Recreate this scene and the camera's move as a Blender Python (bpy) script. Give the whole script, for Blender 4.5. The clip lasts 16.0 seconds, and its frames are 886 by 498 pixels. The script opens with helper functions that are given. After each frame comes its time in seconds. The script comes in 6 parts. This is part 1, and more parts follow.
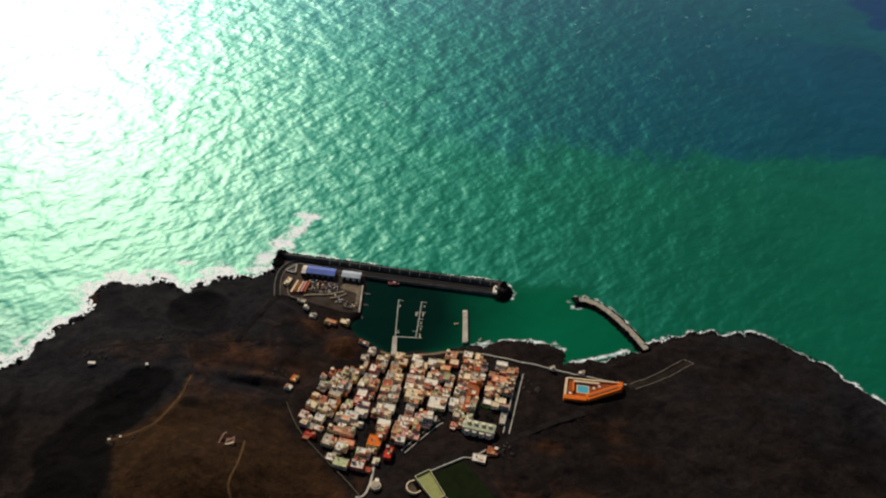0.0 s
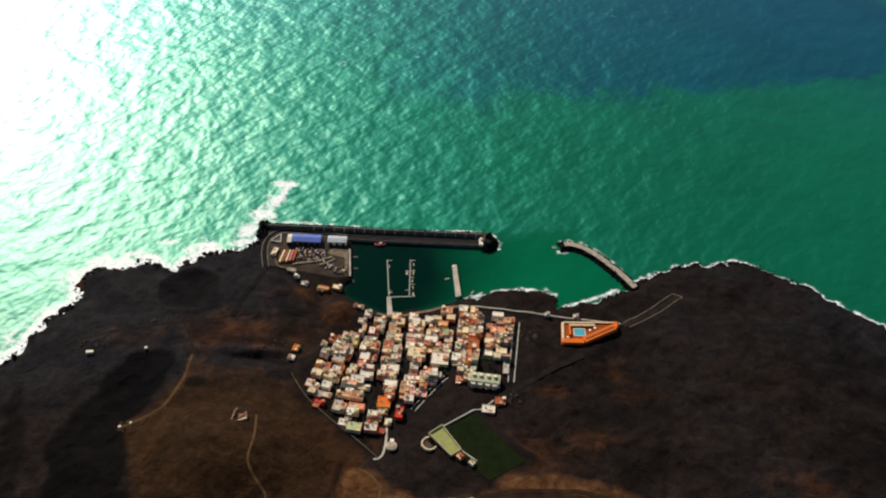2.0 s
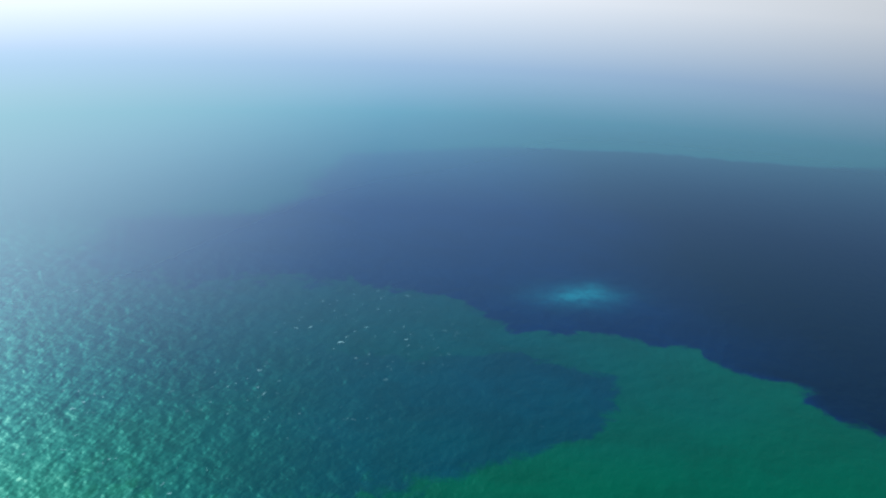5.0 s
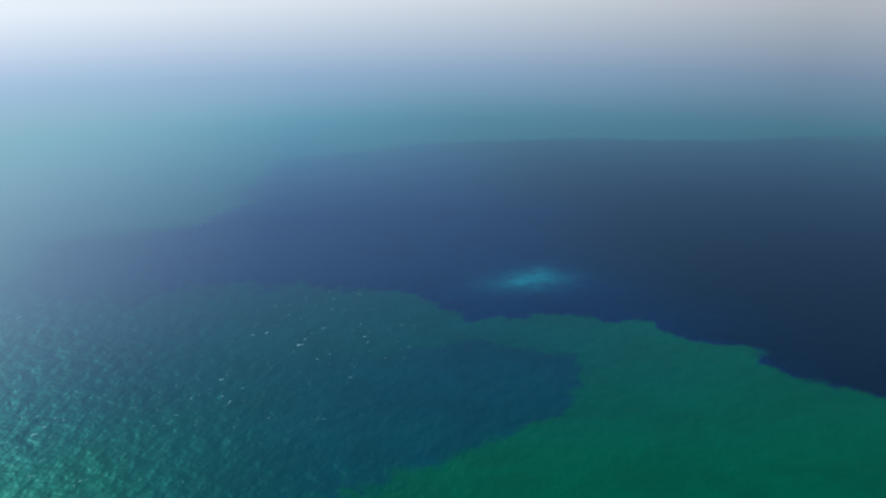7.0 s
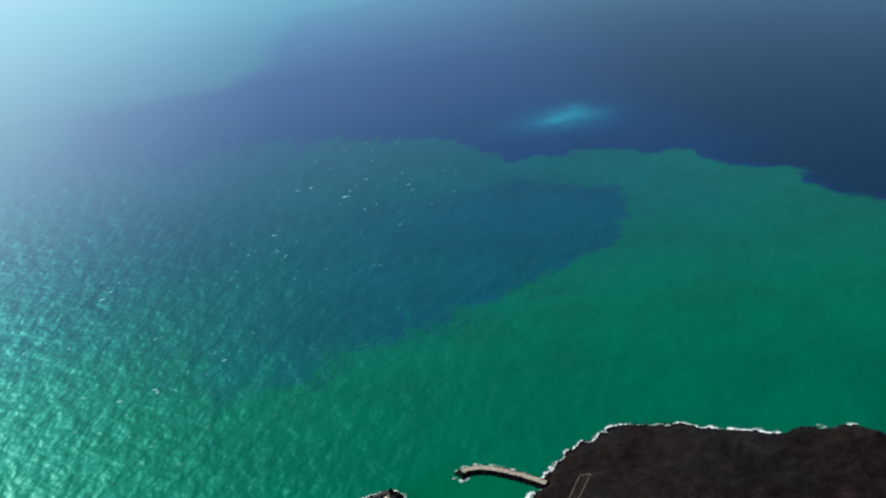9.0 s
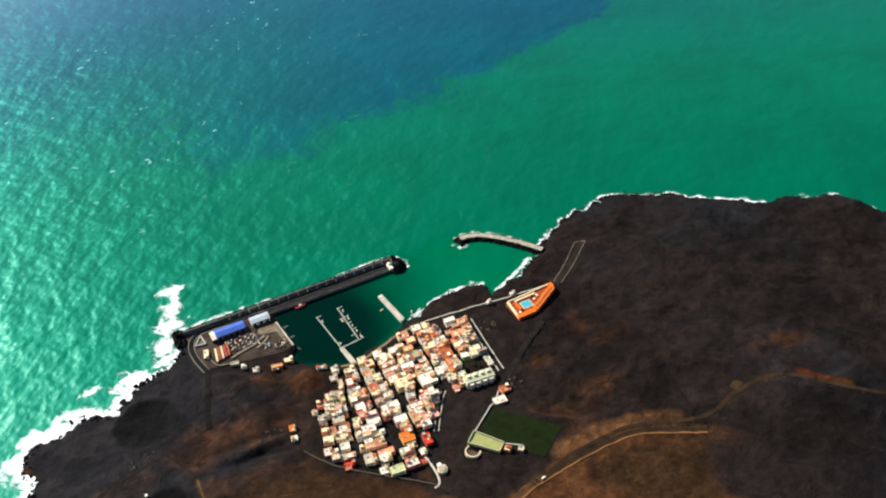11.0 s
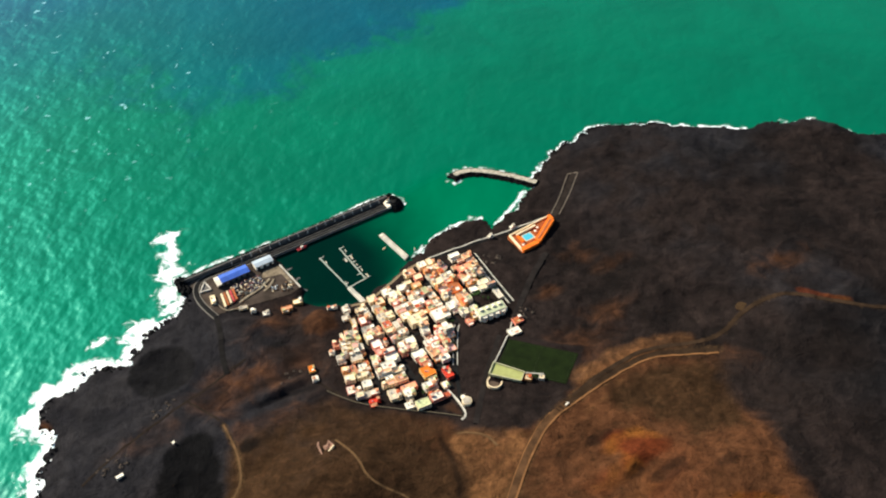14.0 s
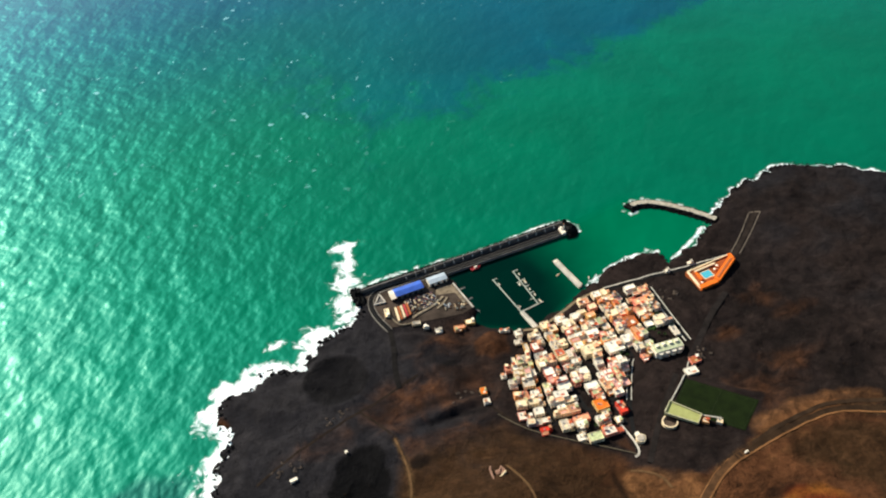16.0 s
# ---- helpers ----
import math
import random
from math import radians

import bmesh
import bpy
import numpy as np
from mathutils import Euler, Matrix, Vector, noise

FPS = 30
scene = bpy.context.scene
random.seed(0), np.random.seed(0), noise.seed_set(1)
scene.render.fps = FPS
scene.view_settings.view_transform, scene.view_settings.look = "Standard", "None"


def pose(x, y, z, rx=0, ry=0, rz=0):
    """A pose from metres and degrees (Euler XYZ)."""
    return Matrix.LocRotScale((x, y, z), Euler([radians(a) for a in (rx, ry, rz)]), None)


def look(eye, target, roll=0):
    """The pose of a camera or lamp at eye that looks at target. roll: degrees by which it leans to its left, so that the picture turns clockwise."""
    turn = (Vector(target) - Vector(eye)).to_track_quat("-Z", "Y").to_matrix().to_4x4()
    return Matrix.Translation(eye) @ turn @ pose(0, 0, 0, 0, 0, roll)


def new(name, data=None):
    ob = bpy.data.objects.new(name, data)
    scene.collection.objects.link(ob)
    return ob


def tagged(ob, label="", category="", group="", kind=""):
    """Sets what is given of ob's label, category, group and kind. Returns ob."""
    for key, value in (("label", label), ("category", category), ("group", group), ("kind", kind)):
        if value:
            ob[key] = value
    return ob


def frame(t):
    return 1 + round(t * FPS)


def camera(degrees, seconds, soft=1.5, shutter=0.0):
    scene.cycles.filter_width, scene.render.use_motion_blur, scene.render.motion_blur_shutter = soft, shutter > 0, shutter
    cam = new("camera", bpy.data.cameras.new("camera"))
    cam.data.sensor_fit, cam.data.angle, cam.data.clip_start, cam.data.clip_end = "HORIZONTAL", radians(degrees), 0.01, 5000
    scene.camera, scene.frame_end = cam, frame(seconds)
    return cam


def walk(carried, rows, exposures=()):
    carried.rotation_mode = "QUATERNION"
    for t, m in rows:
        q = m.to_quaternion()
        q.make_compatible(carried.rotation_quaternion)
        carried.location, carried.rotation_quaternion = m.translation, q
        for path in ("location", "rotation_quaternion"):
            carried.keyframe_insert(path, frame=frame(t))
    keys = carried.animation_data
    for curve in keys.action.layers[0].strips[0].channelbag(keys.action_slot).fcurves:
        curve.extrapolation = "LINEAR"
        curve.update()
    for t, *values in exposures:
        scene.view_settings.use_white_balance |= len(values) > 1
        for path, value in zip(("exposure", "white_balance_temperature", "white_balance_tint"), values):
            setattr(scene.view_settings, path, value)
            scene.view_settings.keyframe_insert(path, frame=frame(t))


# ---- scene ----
def aim(x, y, z, yaw, pitch, roll):
    """A camera at x, y, z, turned left by yaw from +y, up by pitch, then rolled."""
    return pose(x, y, z, 90 + pitch, 0, yaw) @ pose(0, 0, 0, 0, 0, roll)


cam = camera(46.83, 16.0, soft=2.1)
PATH = [
    (0.0, 281.2, -942.6, 855.5, 4.703, -39.746, 4.335),
    (0.5, 267.3, -943.1, 857.9, 3.375, -41.496, 3.542),
    (1.0, 253.0, -944.7, 860.5, 2.434, -39.818, 1.248),
    (1.5, 238.8, -946.0, 863.4, 0.629, -40.831, 2.149),
    (2.0, 224.6, -945.3, 866.8, 0.026, -42.520, 2.448),
    (2.5, 209.4, -944.0, 871.3, -0.259, -41.458, 1.168),
    (3.0, 193.2, -943.4, 876.9, -5.534, -38.852, 1.570),
    (3.5, 176.7, -944.5, 882.1, -11.252, -31.692, -1.342),
    (4.0, 160.0, -946.5, 886.2, -16.348, -29.305, 0.933),
    (4.5, 143.0, -948.4, 888.3, -19.351, -23.823, 2.370),
    (5.0, 125.7, -949.2, 888.8, -18.564, -19.649, 2.286),
    (5.2, 118.8, -949.2, 888.5, -18.666, -18.673, 2.097),
    (6.2, 84.6, -944.4, 877.2, -21.252, -17.800, 0.530),
    (7.3, 50.4, -939.7, 865.9, -23.838, -20.177, -1.037),
    (7.5, 43.7, -939.2, 864.5, -22.995, -20.906, -2.299),
    (8.0, 26.6, -938.7, 861.7, -22.869, -23.452, -3.145),
    (8.5, 9.3, -938.4, 860.1, -21.761, -26.134, -4.153),
    (9.0, -7.9, -937.5, 859.8, -22.109, -27.499, -5.321),
    (9.5, -25.1, -935.4, 860.3, -24.598, -29.669, -5.012),
    (10.0, -42.2, -932.8, 861.8, -25.072, -33.509, -4.096),
    (10.2, -48.8, -931.0, 862.7, -24.533, -35.293, -4.101),
    (12.3, -112.0, -898.6, 877.6, -24.739, -42.755, -3.744),
    (12.5, -118.3, -895.8, 878.0, -25.083, -42.419, -3.145),
    (13.0, -134.2, -889.1, 878.0, -26.086, -40.930, -2.001),
    (13.5, -150.2, -882.6, 877.9, -28.518, -41.548, -0.758),
    (14.0, -166.2, -876.2, 878.9, -30.337, -44.128, -2.035),
    (14.5, -180.7, -866.9, 880.4, -32.137, -46.307, 0.003),
    (15.0, -194.7, -857.0, 882.2, -27.304, -44.373, -2.552),
    (15.5, -208.2, -846.4, 884.2, -24.418, -45.701, -3.345),
    (16.0, -220.3, -836.2, 886.0, -21.152, -42.884, -4.022),
]
walk(cam, [(t, aim(*row)) for t, *row in PATH], exposures=[(0, -0.54, 6850, 9), (0.5, -0.46, 6830, 9), (1, -0.27, 6800, 9), (1.6, -0.26, 6780, 9), (2.5, 0.07, 6750, 9), (3.0, 0.10, 6500, 9), (3.5, 0.0, 6250, 9), (4.4, 0.04, 6000, 9), (5.2, -0.25, 5950, 9), (7.3, -0.5, 5900, 9), (8.5, 0.07, 6000, 8), (9.2, 0.16, 6050, 7), (10, 0.40, 6150, 6), (12.5, 0.88, 6500, 4), (14.5, 0.85, 6500, 4), (15.2, 0.84, 6500, 4), (16, 0.66, 6500, 4)])

# ---- light ----
SUN_ELEVATION, SUN_LEFT = radians(33), radians(29)   # the sun stands left of +y, over the sea
world = bpy.data.worlds.new("sky")
scene.world = world
world.use_nodes = True
wn, wl = world.node_tree.nodes, world.node_tree.links
wn.clear()
sky = wn.new("ShaderNodeTexSky")
sky.sky_type, sky.sun_disc = "NISHITA", False
sky.sun_elevation, sky.sun_rotation = SUN_ELEVATION, -SUN_LEFT
sky.air_density, sky.dust_density, sky.ozone_density = 1.2, 1.5, 4.0
skybg = wn.new("ShaderNodeBackground")
skybg.inputs["Strength"].default_value = 0.065
wl.new(sky.outputs[0], skybg.inputs[0])
# far sea's haze painted as backdrop colour below the horizon, past the sea sheet
haze = wn.new("ShaderNodeBackground")
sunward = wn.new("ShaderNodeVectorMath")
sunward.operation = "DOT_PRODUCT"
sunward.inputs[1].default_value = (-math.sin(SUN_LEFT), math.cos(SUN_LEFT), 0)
# the painted haze also shines stronger towards the sun
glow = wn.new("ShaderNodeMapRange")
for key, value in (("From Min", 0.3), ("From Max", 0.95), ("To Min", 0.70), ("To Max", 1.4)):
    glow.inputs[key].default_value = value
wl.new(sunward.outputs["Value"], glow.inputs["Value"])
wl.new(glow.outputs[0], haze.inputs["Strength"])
way = wn.new("ShaderNodeTexCoord")
split = wn.new("ShaderNodeSeparateXYZ")
wl.new(way.outputs["Generated"], split.inputs[0])
wl.new(way.outputs["Generated"], sunward.inputs[0])
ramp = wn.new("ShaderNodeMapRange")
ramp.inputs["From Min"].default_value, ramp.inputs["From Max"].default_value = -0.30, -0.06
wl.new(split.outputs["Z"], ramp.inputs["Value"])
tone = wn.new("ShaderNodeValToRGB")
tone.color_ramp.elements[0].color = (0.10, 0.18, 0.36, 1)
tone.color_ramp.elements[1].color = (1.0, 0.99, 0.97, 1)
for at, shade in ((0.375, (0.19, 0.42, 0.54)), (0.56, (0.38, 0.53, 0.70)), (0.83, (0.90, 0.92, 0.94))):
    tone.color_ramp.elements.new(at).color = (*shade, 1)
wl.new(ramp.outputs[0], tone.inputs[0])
veil = wn.new("ShaderNodeMapRange")     # the painted haze is paler towards the sun
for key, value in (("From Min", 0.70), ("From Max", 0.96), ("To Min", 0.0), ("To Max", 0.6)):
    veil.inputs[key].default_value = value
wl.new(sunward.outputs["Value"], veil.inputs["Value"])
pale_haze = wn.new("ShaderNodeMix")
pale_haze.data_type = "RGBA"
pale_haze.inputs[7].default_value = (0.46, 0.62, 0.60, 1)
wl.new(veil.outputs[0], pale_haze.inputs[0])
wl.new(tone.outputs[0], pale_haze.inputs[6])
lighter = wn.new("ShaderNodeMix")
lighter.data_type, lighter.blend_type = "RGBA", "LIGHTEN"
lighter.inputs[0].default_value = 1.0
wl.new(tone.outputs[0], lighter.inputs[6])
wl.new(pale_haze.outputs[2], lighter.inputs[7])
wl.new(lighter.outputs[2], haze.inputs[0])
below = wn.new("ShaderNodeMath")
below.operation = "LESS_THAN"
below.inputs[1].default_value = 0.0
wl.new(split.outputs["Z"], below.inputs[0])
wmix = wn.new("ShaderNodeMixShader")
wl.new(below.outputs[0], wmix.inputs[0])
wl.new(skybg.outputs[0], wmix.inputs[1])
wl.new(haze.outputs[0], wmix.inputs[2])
wout = wn.new("ShaderNodeOutputWorld")
wl.new(wmix.outputs[0], wout.inputs[0])

sun_data = bpy.data.lights.new("sun", "SUN")
sun_data.energy, sun_data.angle, sun_data.color = 5.0, radians(0.53), (1.0, 0.91, 0.78)
sun = new("sun", sun_data)
sun.matrix_world = look((-math.sin(SUN_LEFT) * math.cos(SUN_ELEVATION) * 2000, math.cos(SUN_LEFT) * math.cos(SUN_ELEVATION) * 2000,
                         math.sin(SUN_ELEVATION) * 2000), (0, 0, 0))

# ---- numbers ----
rng = np.random.RandomState(7)
LATTICE = rng.rand(256, 256)


def value_noise(x, y, size):
    u, v = np.asarray(x, float) / size, np.asarray(y, float) / size
    i, j = np.floor(u).astype(int), np.floor(v).astype(int)
    a, b = u - i, v - j
    a, b = a * a * (3 - 2 * a), b * b * (3 - 2 * b)
    i0, i1, j0, j1 = i % 256, (i + 1) % 256, j % 256, (j + 1) % 256
    return (LATTICE[i0, j0] * (1 - a) * (1 - b) + LATTICE[i1, j0] * a * (1 - b)
            + LATTICE[i0, j1] * (1 - a) * b + LATTICE[i1, j1] * a * b) * 2 - 1


def fractal(x, y, size, octaves=4, gain=0.5):
    total, weight, norm = 0.0, 1.0, 0.0
    for k in range(octaves):
        total = total + weight * value_noise(np.asarray(x) + 37.7 * k, np.asarray(y) - 91.3 * k, size / 2 ** k)
        norm += weight
        weight *= gain
    return total / norm


def outline_distance(x, y, pts):
    """Distance to a closed outline, positive inside."""
    x, y = np.asarray(x, float), np.asarray(y, float)
    best, inside = np.full(x.shape, 1e12), np.zeros(x.shape, bool)
    for (ax, ay), (bx, by) in zip(pts, pts[1:] + pts[:1]):
        dx, dy = bx - ax, by - ay
        k = np.clip(((x - ax) * dx + (y - ay) * dy) / (dx * dx + dy * dy + 1e-9), 0, 1)
        best = np.minimum(best, (x - ax - k * dx) ** 2 + (y - ay - k * dy) ** 2)
        cross = (ay > y) != (by > y)
        with np.errstate(divide="ignore", invalid="ignore"):
            inside ^= cross & (x < (bx - ax) * (y - ay) / (by - ay if by != ay else 1e-9) + ax)
    return np.where(inside, 1, -1) * np.sqrt(best)


def line_distance(x, y, pts):
    x, y = np.asarray(x, float), np.asarray(y, float)
    best = np.full(x.shape, 1e12)
    for (ax, ay), (bx, by) in zip(pts, pts[1:]):
        dx, dy = bx - ax, by - ay
        k = np.clip(((x - ax) * dx + (y - ay) * dy) / (dx * dx + dy * dy + 1e-9), 0, 1)
        best = np.minimum(best, (x - ax - k * dx) ** 2 + (y - ay - k * dy) ** 2)
    return np.sqrt(best)


def smooth(a, b, x):
    k = np.clip((np.asarray(x, float) - a) / (b - a), 0, 1)
    return k * k * (3 - 2 * k)


def bump_at(x, y, cx, cy, rx, ry=None):
    return np.exp(-((np.asarray(x) - cx) / rx) ** 2 - ((np.asarray(y) - cy) / (ry or rx)) ** 2)


# the plan of the shore: west, harbour, east
SHORE_WEST = [(-2500, -4500), (-900, -1700), (-560, -800), (-380, -380), (-273, -235), (-246, -210), (-238, -185), (-230, -167), (-225, -150), (-198, -120),
              (-205, -101), (-208, -83), (-197, -66), (-185, -60), (-171, -64), (-151, -58), (-146, -47), (-138, -43), (-124, -54), (-106, -58), (-91, -53),
              (-74, -34), (-62, -22), (-50, -23), (-24, -18), (-8, 2), (-2, 24)]
SHORE_HARBOUR = [(14, 29), (60, 24), (106, 10), (109, -10), (113, -61), (106, -84), (124, -101), (143, -113), (164, -119), (203, -107), (236, -97),
                 (256, -86), (278, -78), (300, -73), (334, -70), (350, -67), (362, -73), (366, -83), (364, -95), (382, -88), (401, -84), (420, -76), (440, -64), (451, -57)]
SHORE_EAST = [(466, -43), (486, -33), (504, -21), (529, -12), (542, -9), (552, -14), (578, -4), (597, -5), (616, -8), (641, -25), (676, -45), (704, -72), (755, -109),
              (806, -133), (847, -146), (873, -164), (884, -187), (891, -212), (906, -228), (935, -248), (1050, -310), (1300, -420), (1700, -700), (2500, -1200), (4000, -4500)]
LAND = SHORE_WEST + SHORE_HARBOUR + SHORE_EAST
TOWN = [(92, -192), (108, -160), (130, -150), (147, -128), (173, -125), (217, -123), (259, -113), (315, -127), (307, -222), (294, -240), (256, -236),
        (233, -222), (199, -274), (186, -302), (172, -338), (130, -303), (80, -262), (85, -212)]
YARD = [(2, 24), (14, 29), (60, 24), (106, 10), (109, -10), (114, -61), (98, -72), (62, -80), (30, -62), (8, -48)]
FIELD = [(262, -275), (322, -330), (281, -364), (223, -309)]


def inland(x, y):
    """Metres from the shore, positive on land, with its ragged edge."""
    d = outline_distance(x, y, LAND)
    quay = smooth(40, 10, np.abs(outline_distance(x, y, YARD)))
    ragged = fractal(x, y, 24, 4, 0.6) * 6.5 + fractal(np.asarray(x) + 400, y, 10, 3, 0.6) * 7.0
    ragged = ragged * (1 + 0.7 * smooth(0, -60, x))
    return d + ragged * (1 - 0.9 * quay) * smooth(60, 0, np.abs(d))


def ground_height(x, y):
    x, y = np.asarray(x, float), np.asarray(y, float)
    d = inland(x, y)
    e = np.clip(d, 0, 700)
    z = np.where(d > 0, 2.6 * (1 - np.exp(-e / 5)) + 0.06 * e + 0.00011 * e * e, np.maximum(d * 0.45, -12))
    rough = smooth(0, 30, d) * (1 - 0.9 * smooth(-25, 5, outline_distance(x, y, TOWN)))
    z = z + rough * (fractal(x, y, 90, 5, 0.55) * 6.5 + fractal(x, y, 26, 4, 0.65) * 2.6)
    hub = np.hypot(x + 73, y + 96) + 5 * fractal(x, y, 40, 3)
    crater = 2.0 * np.exp(-((hub - 39) / 6) ** 2) - 3.0 * smooth(37, 16, hub)
    z = z + 22 * bump_at(x, y, 14, -345, 75, 60) + 10 * bump_at(x, y, 107, -123, 20, 18) + crater
    z = z + 4 * bump_at(x, y, 50, -158, 36, 10) - 6 * bump_at(x, y, -92, -262, 24, 60) + 16 * bump_at(x, y, 306, -560, 120, 70)
    z = z - 20 * bump_at(x, y, 306, -614, 30, 26) + 9 * bump_at(x, y, 268, -478, 34, 16) + 5 * bump_at(x, y, 540, -430, 80, 40)
    z = z + 5 * bump_at(x, y, -60, -410, 70, 60) + 3.5 * bump_at(x, y, 22, -193, 42, 7) - 3 * bump_at(x, y, 22, -203, 40, 5)
    z = z + smooth(0, 20, d) * (5 * bump_at(x, y, 64, -195, 38, 30) + 5 * bump_at(x, y, 395, -146, 55, 26) + 4 * bump_at(x, y, -130, -205, 60, 40))
    level = smooth(14, -1, -outline_distance(x, y, FIELD))
    z = z * (1 - level) + 25.5 * level
    flat = smooth(8, 1, -outline_distance(x, y, YARD))
    z = np.where(d > 0, np.maximum(z, np.minimum(1.6, d * 0.35)), z)
    return np.where(d > -3, z * (1 - flat) + 3.6 * flat, z)


def hz(x, y):
    return float(ground_height(np.array([x]), np.array([y]))[0])


# ---- materials ----
def nodes_of(name):
    m = bpy.data.materials.new(name)
    m.use_nodes = True
    n, l = m.node_tree.nodes, m.node_tree.links
    n.clear()
    out = n.new("ShaderNodeOutputMaterial")
    b = n.new("ShaderNodeBsdfPrincipled")
    l.new(b.outputs[0], out.inputs[0])
    return m, n, l, b, out


def noise_node(n, l, coords, size, detail=4.0, rough=0.55, warp=0.0):
    t = n.new("ShaderNodeTexNoise")
    t.inputs["Scale"].default_value = 1.0 / size
    t.inputs["Detail"].default_value, t.inputs["Roughness"].default_value, t.inputs["Distortion"].default_value = detail, rough, warp
    l.new(coords, t.inputs["Vector"])
    return t.outputs["Fac"]


def math_node(n, l, op, a, b, c=None):
    m = n.new("ShaderNodeMath")
    m.operation = op
    for slot, v in zip(m.inputs, (a, b, c)):
        if v is None:
            continue
        if isinstance(v, (int, float)):
            slot.default_value = v
        else:
            l.new(v, slot)
    return m.outputs[0]


def range_node(n, l, v, a, b, c=0.0, d=1.0):
    m = n.new("ShaderNodeMapRange")
    m.interpolation_type = "SMOOTHSTEP"
    for k, x in zip(("From Min", "From Max", "To Min", "To Max"), (a, b, c, d)):
        m.inputs[k].default_value = x
    l.new(v, m.inputs["Value"])
    return m.outputs[0]


def mix_color(n, l, fac, a, b):
    m = n.new("ShaderNodeMix")
    m.data_type = "RGBA"
    for slot, v in ((m.inputs[0], fac), (m.inputs[6], a), (m.inputs[7], b)):
        if isinstance(v, (int, float)):
            slot.default_value = v
        elif isinstance(v, tuple):
            slot.default_value = (*v, 1)
        else:
            l.new(v, slot)
    return m.outputs[2]


def attribute(n, name):
    a = n.new("ShaderNodeAttribute")
    a.attribute_name = name
    return a.outputs["Fac"]


MATERIALS = {}


def surface(name, color, rough=0.8, grain=0.35, stain=6.0, spread=0.25, metal=0.0, jitter=0.0, bump=0.3):
    """A plain material with variation at two sizes (grain and stains, in metres) and a little shift from object to object."""
    if name in MATERIALS:
        return MATERIALS[name]
    m, n, l, b, out = nodes_of(name)
    where = n.new("ShaderNodeNewGeometry").outputs["Position"]
    fine, large = noise_node(n, l, where, grain), noise_node(n, l, where, stain, 5, 0.6)
    dark, light = tuple(c * (1 - spread) for c in color), tuple(min(1.0, c * (1 + spread * 0.7)) for c in color)
    tint = mix_color(n, l, range_node(n, l, large, 0.3, 0.7), dark, light)
    tint = mix_color(n, l, math_node(n, l, "MULTIPLY", range_node(n, l, fine, 0.35, 0.75), 0.35), tint, dark)
    if jitter:
        info = n.new("ShaderNodeObjectInfo")
        hsv = n.new("ShaderNodeHueSaturation")
        l.new(range_node(n, l, info.outputs["Random"], 0, 1, 1 - jitter, 1 + jitter), hsv.inputs["Value"])
        l.new(tint, hsv.inputs["Color"])
        tint = hsv.outputs[0]
    l.new(tint, b.inputs["Base Color"])
    b.inputs["Roughness"].default_value, b.inputs["Metallic"].default_value = rough, metal
    b.inputs["Specular IOR Level"].default_value = 0.5 if rough < 0.6 else 0.08
    bp = n.new("ShaderNodeBump")
    bp.inputs["Strength"].default_value, bp.inputs["Distance"].default_value = bump, grain * 0.3
    l.new(fine, bp.inputs["Height"])
    l.new(bp.outputs[0], b.inputs["Normal"])
    MATERIALS[name] = m
    return m


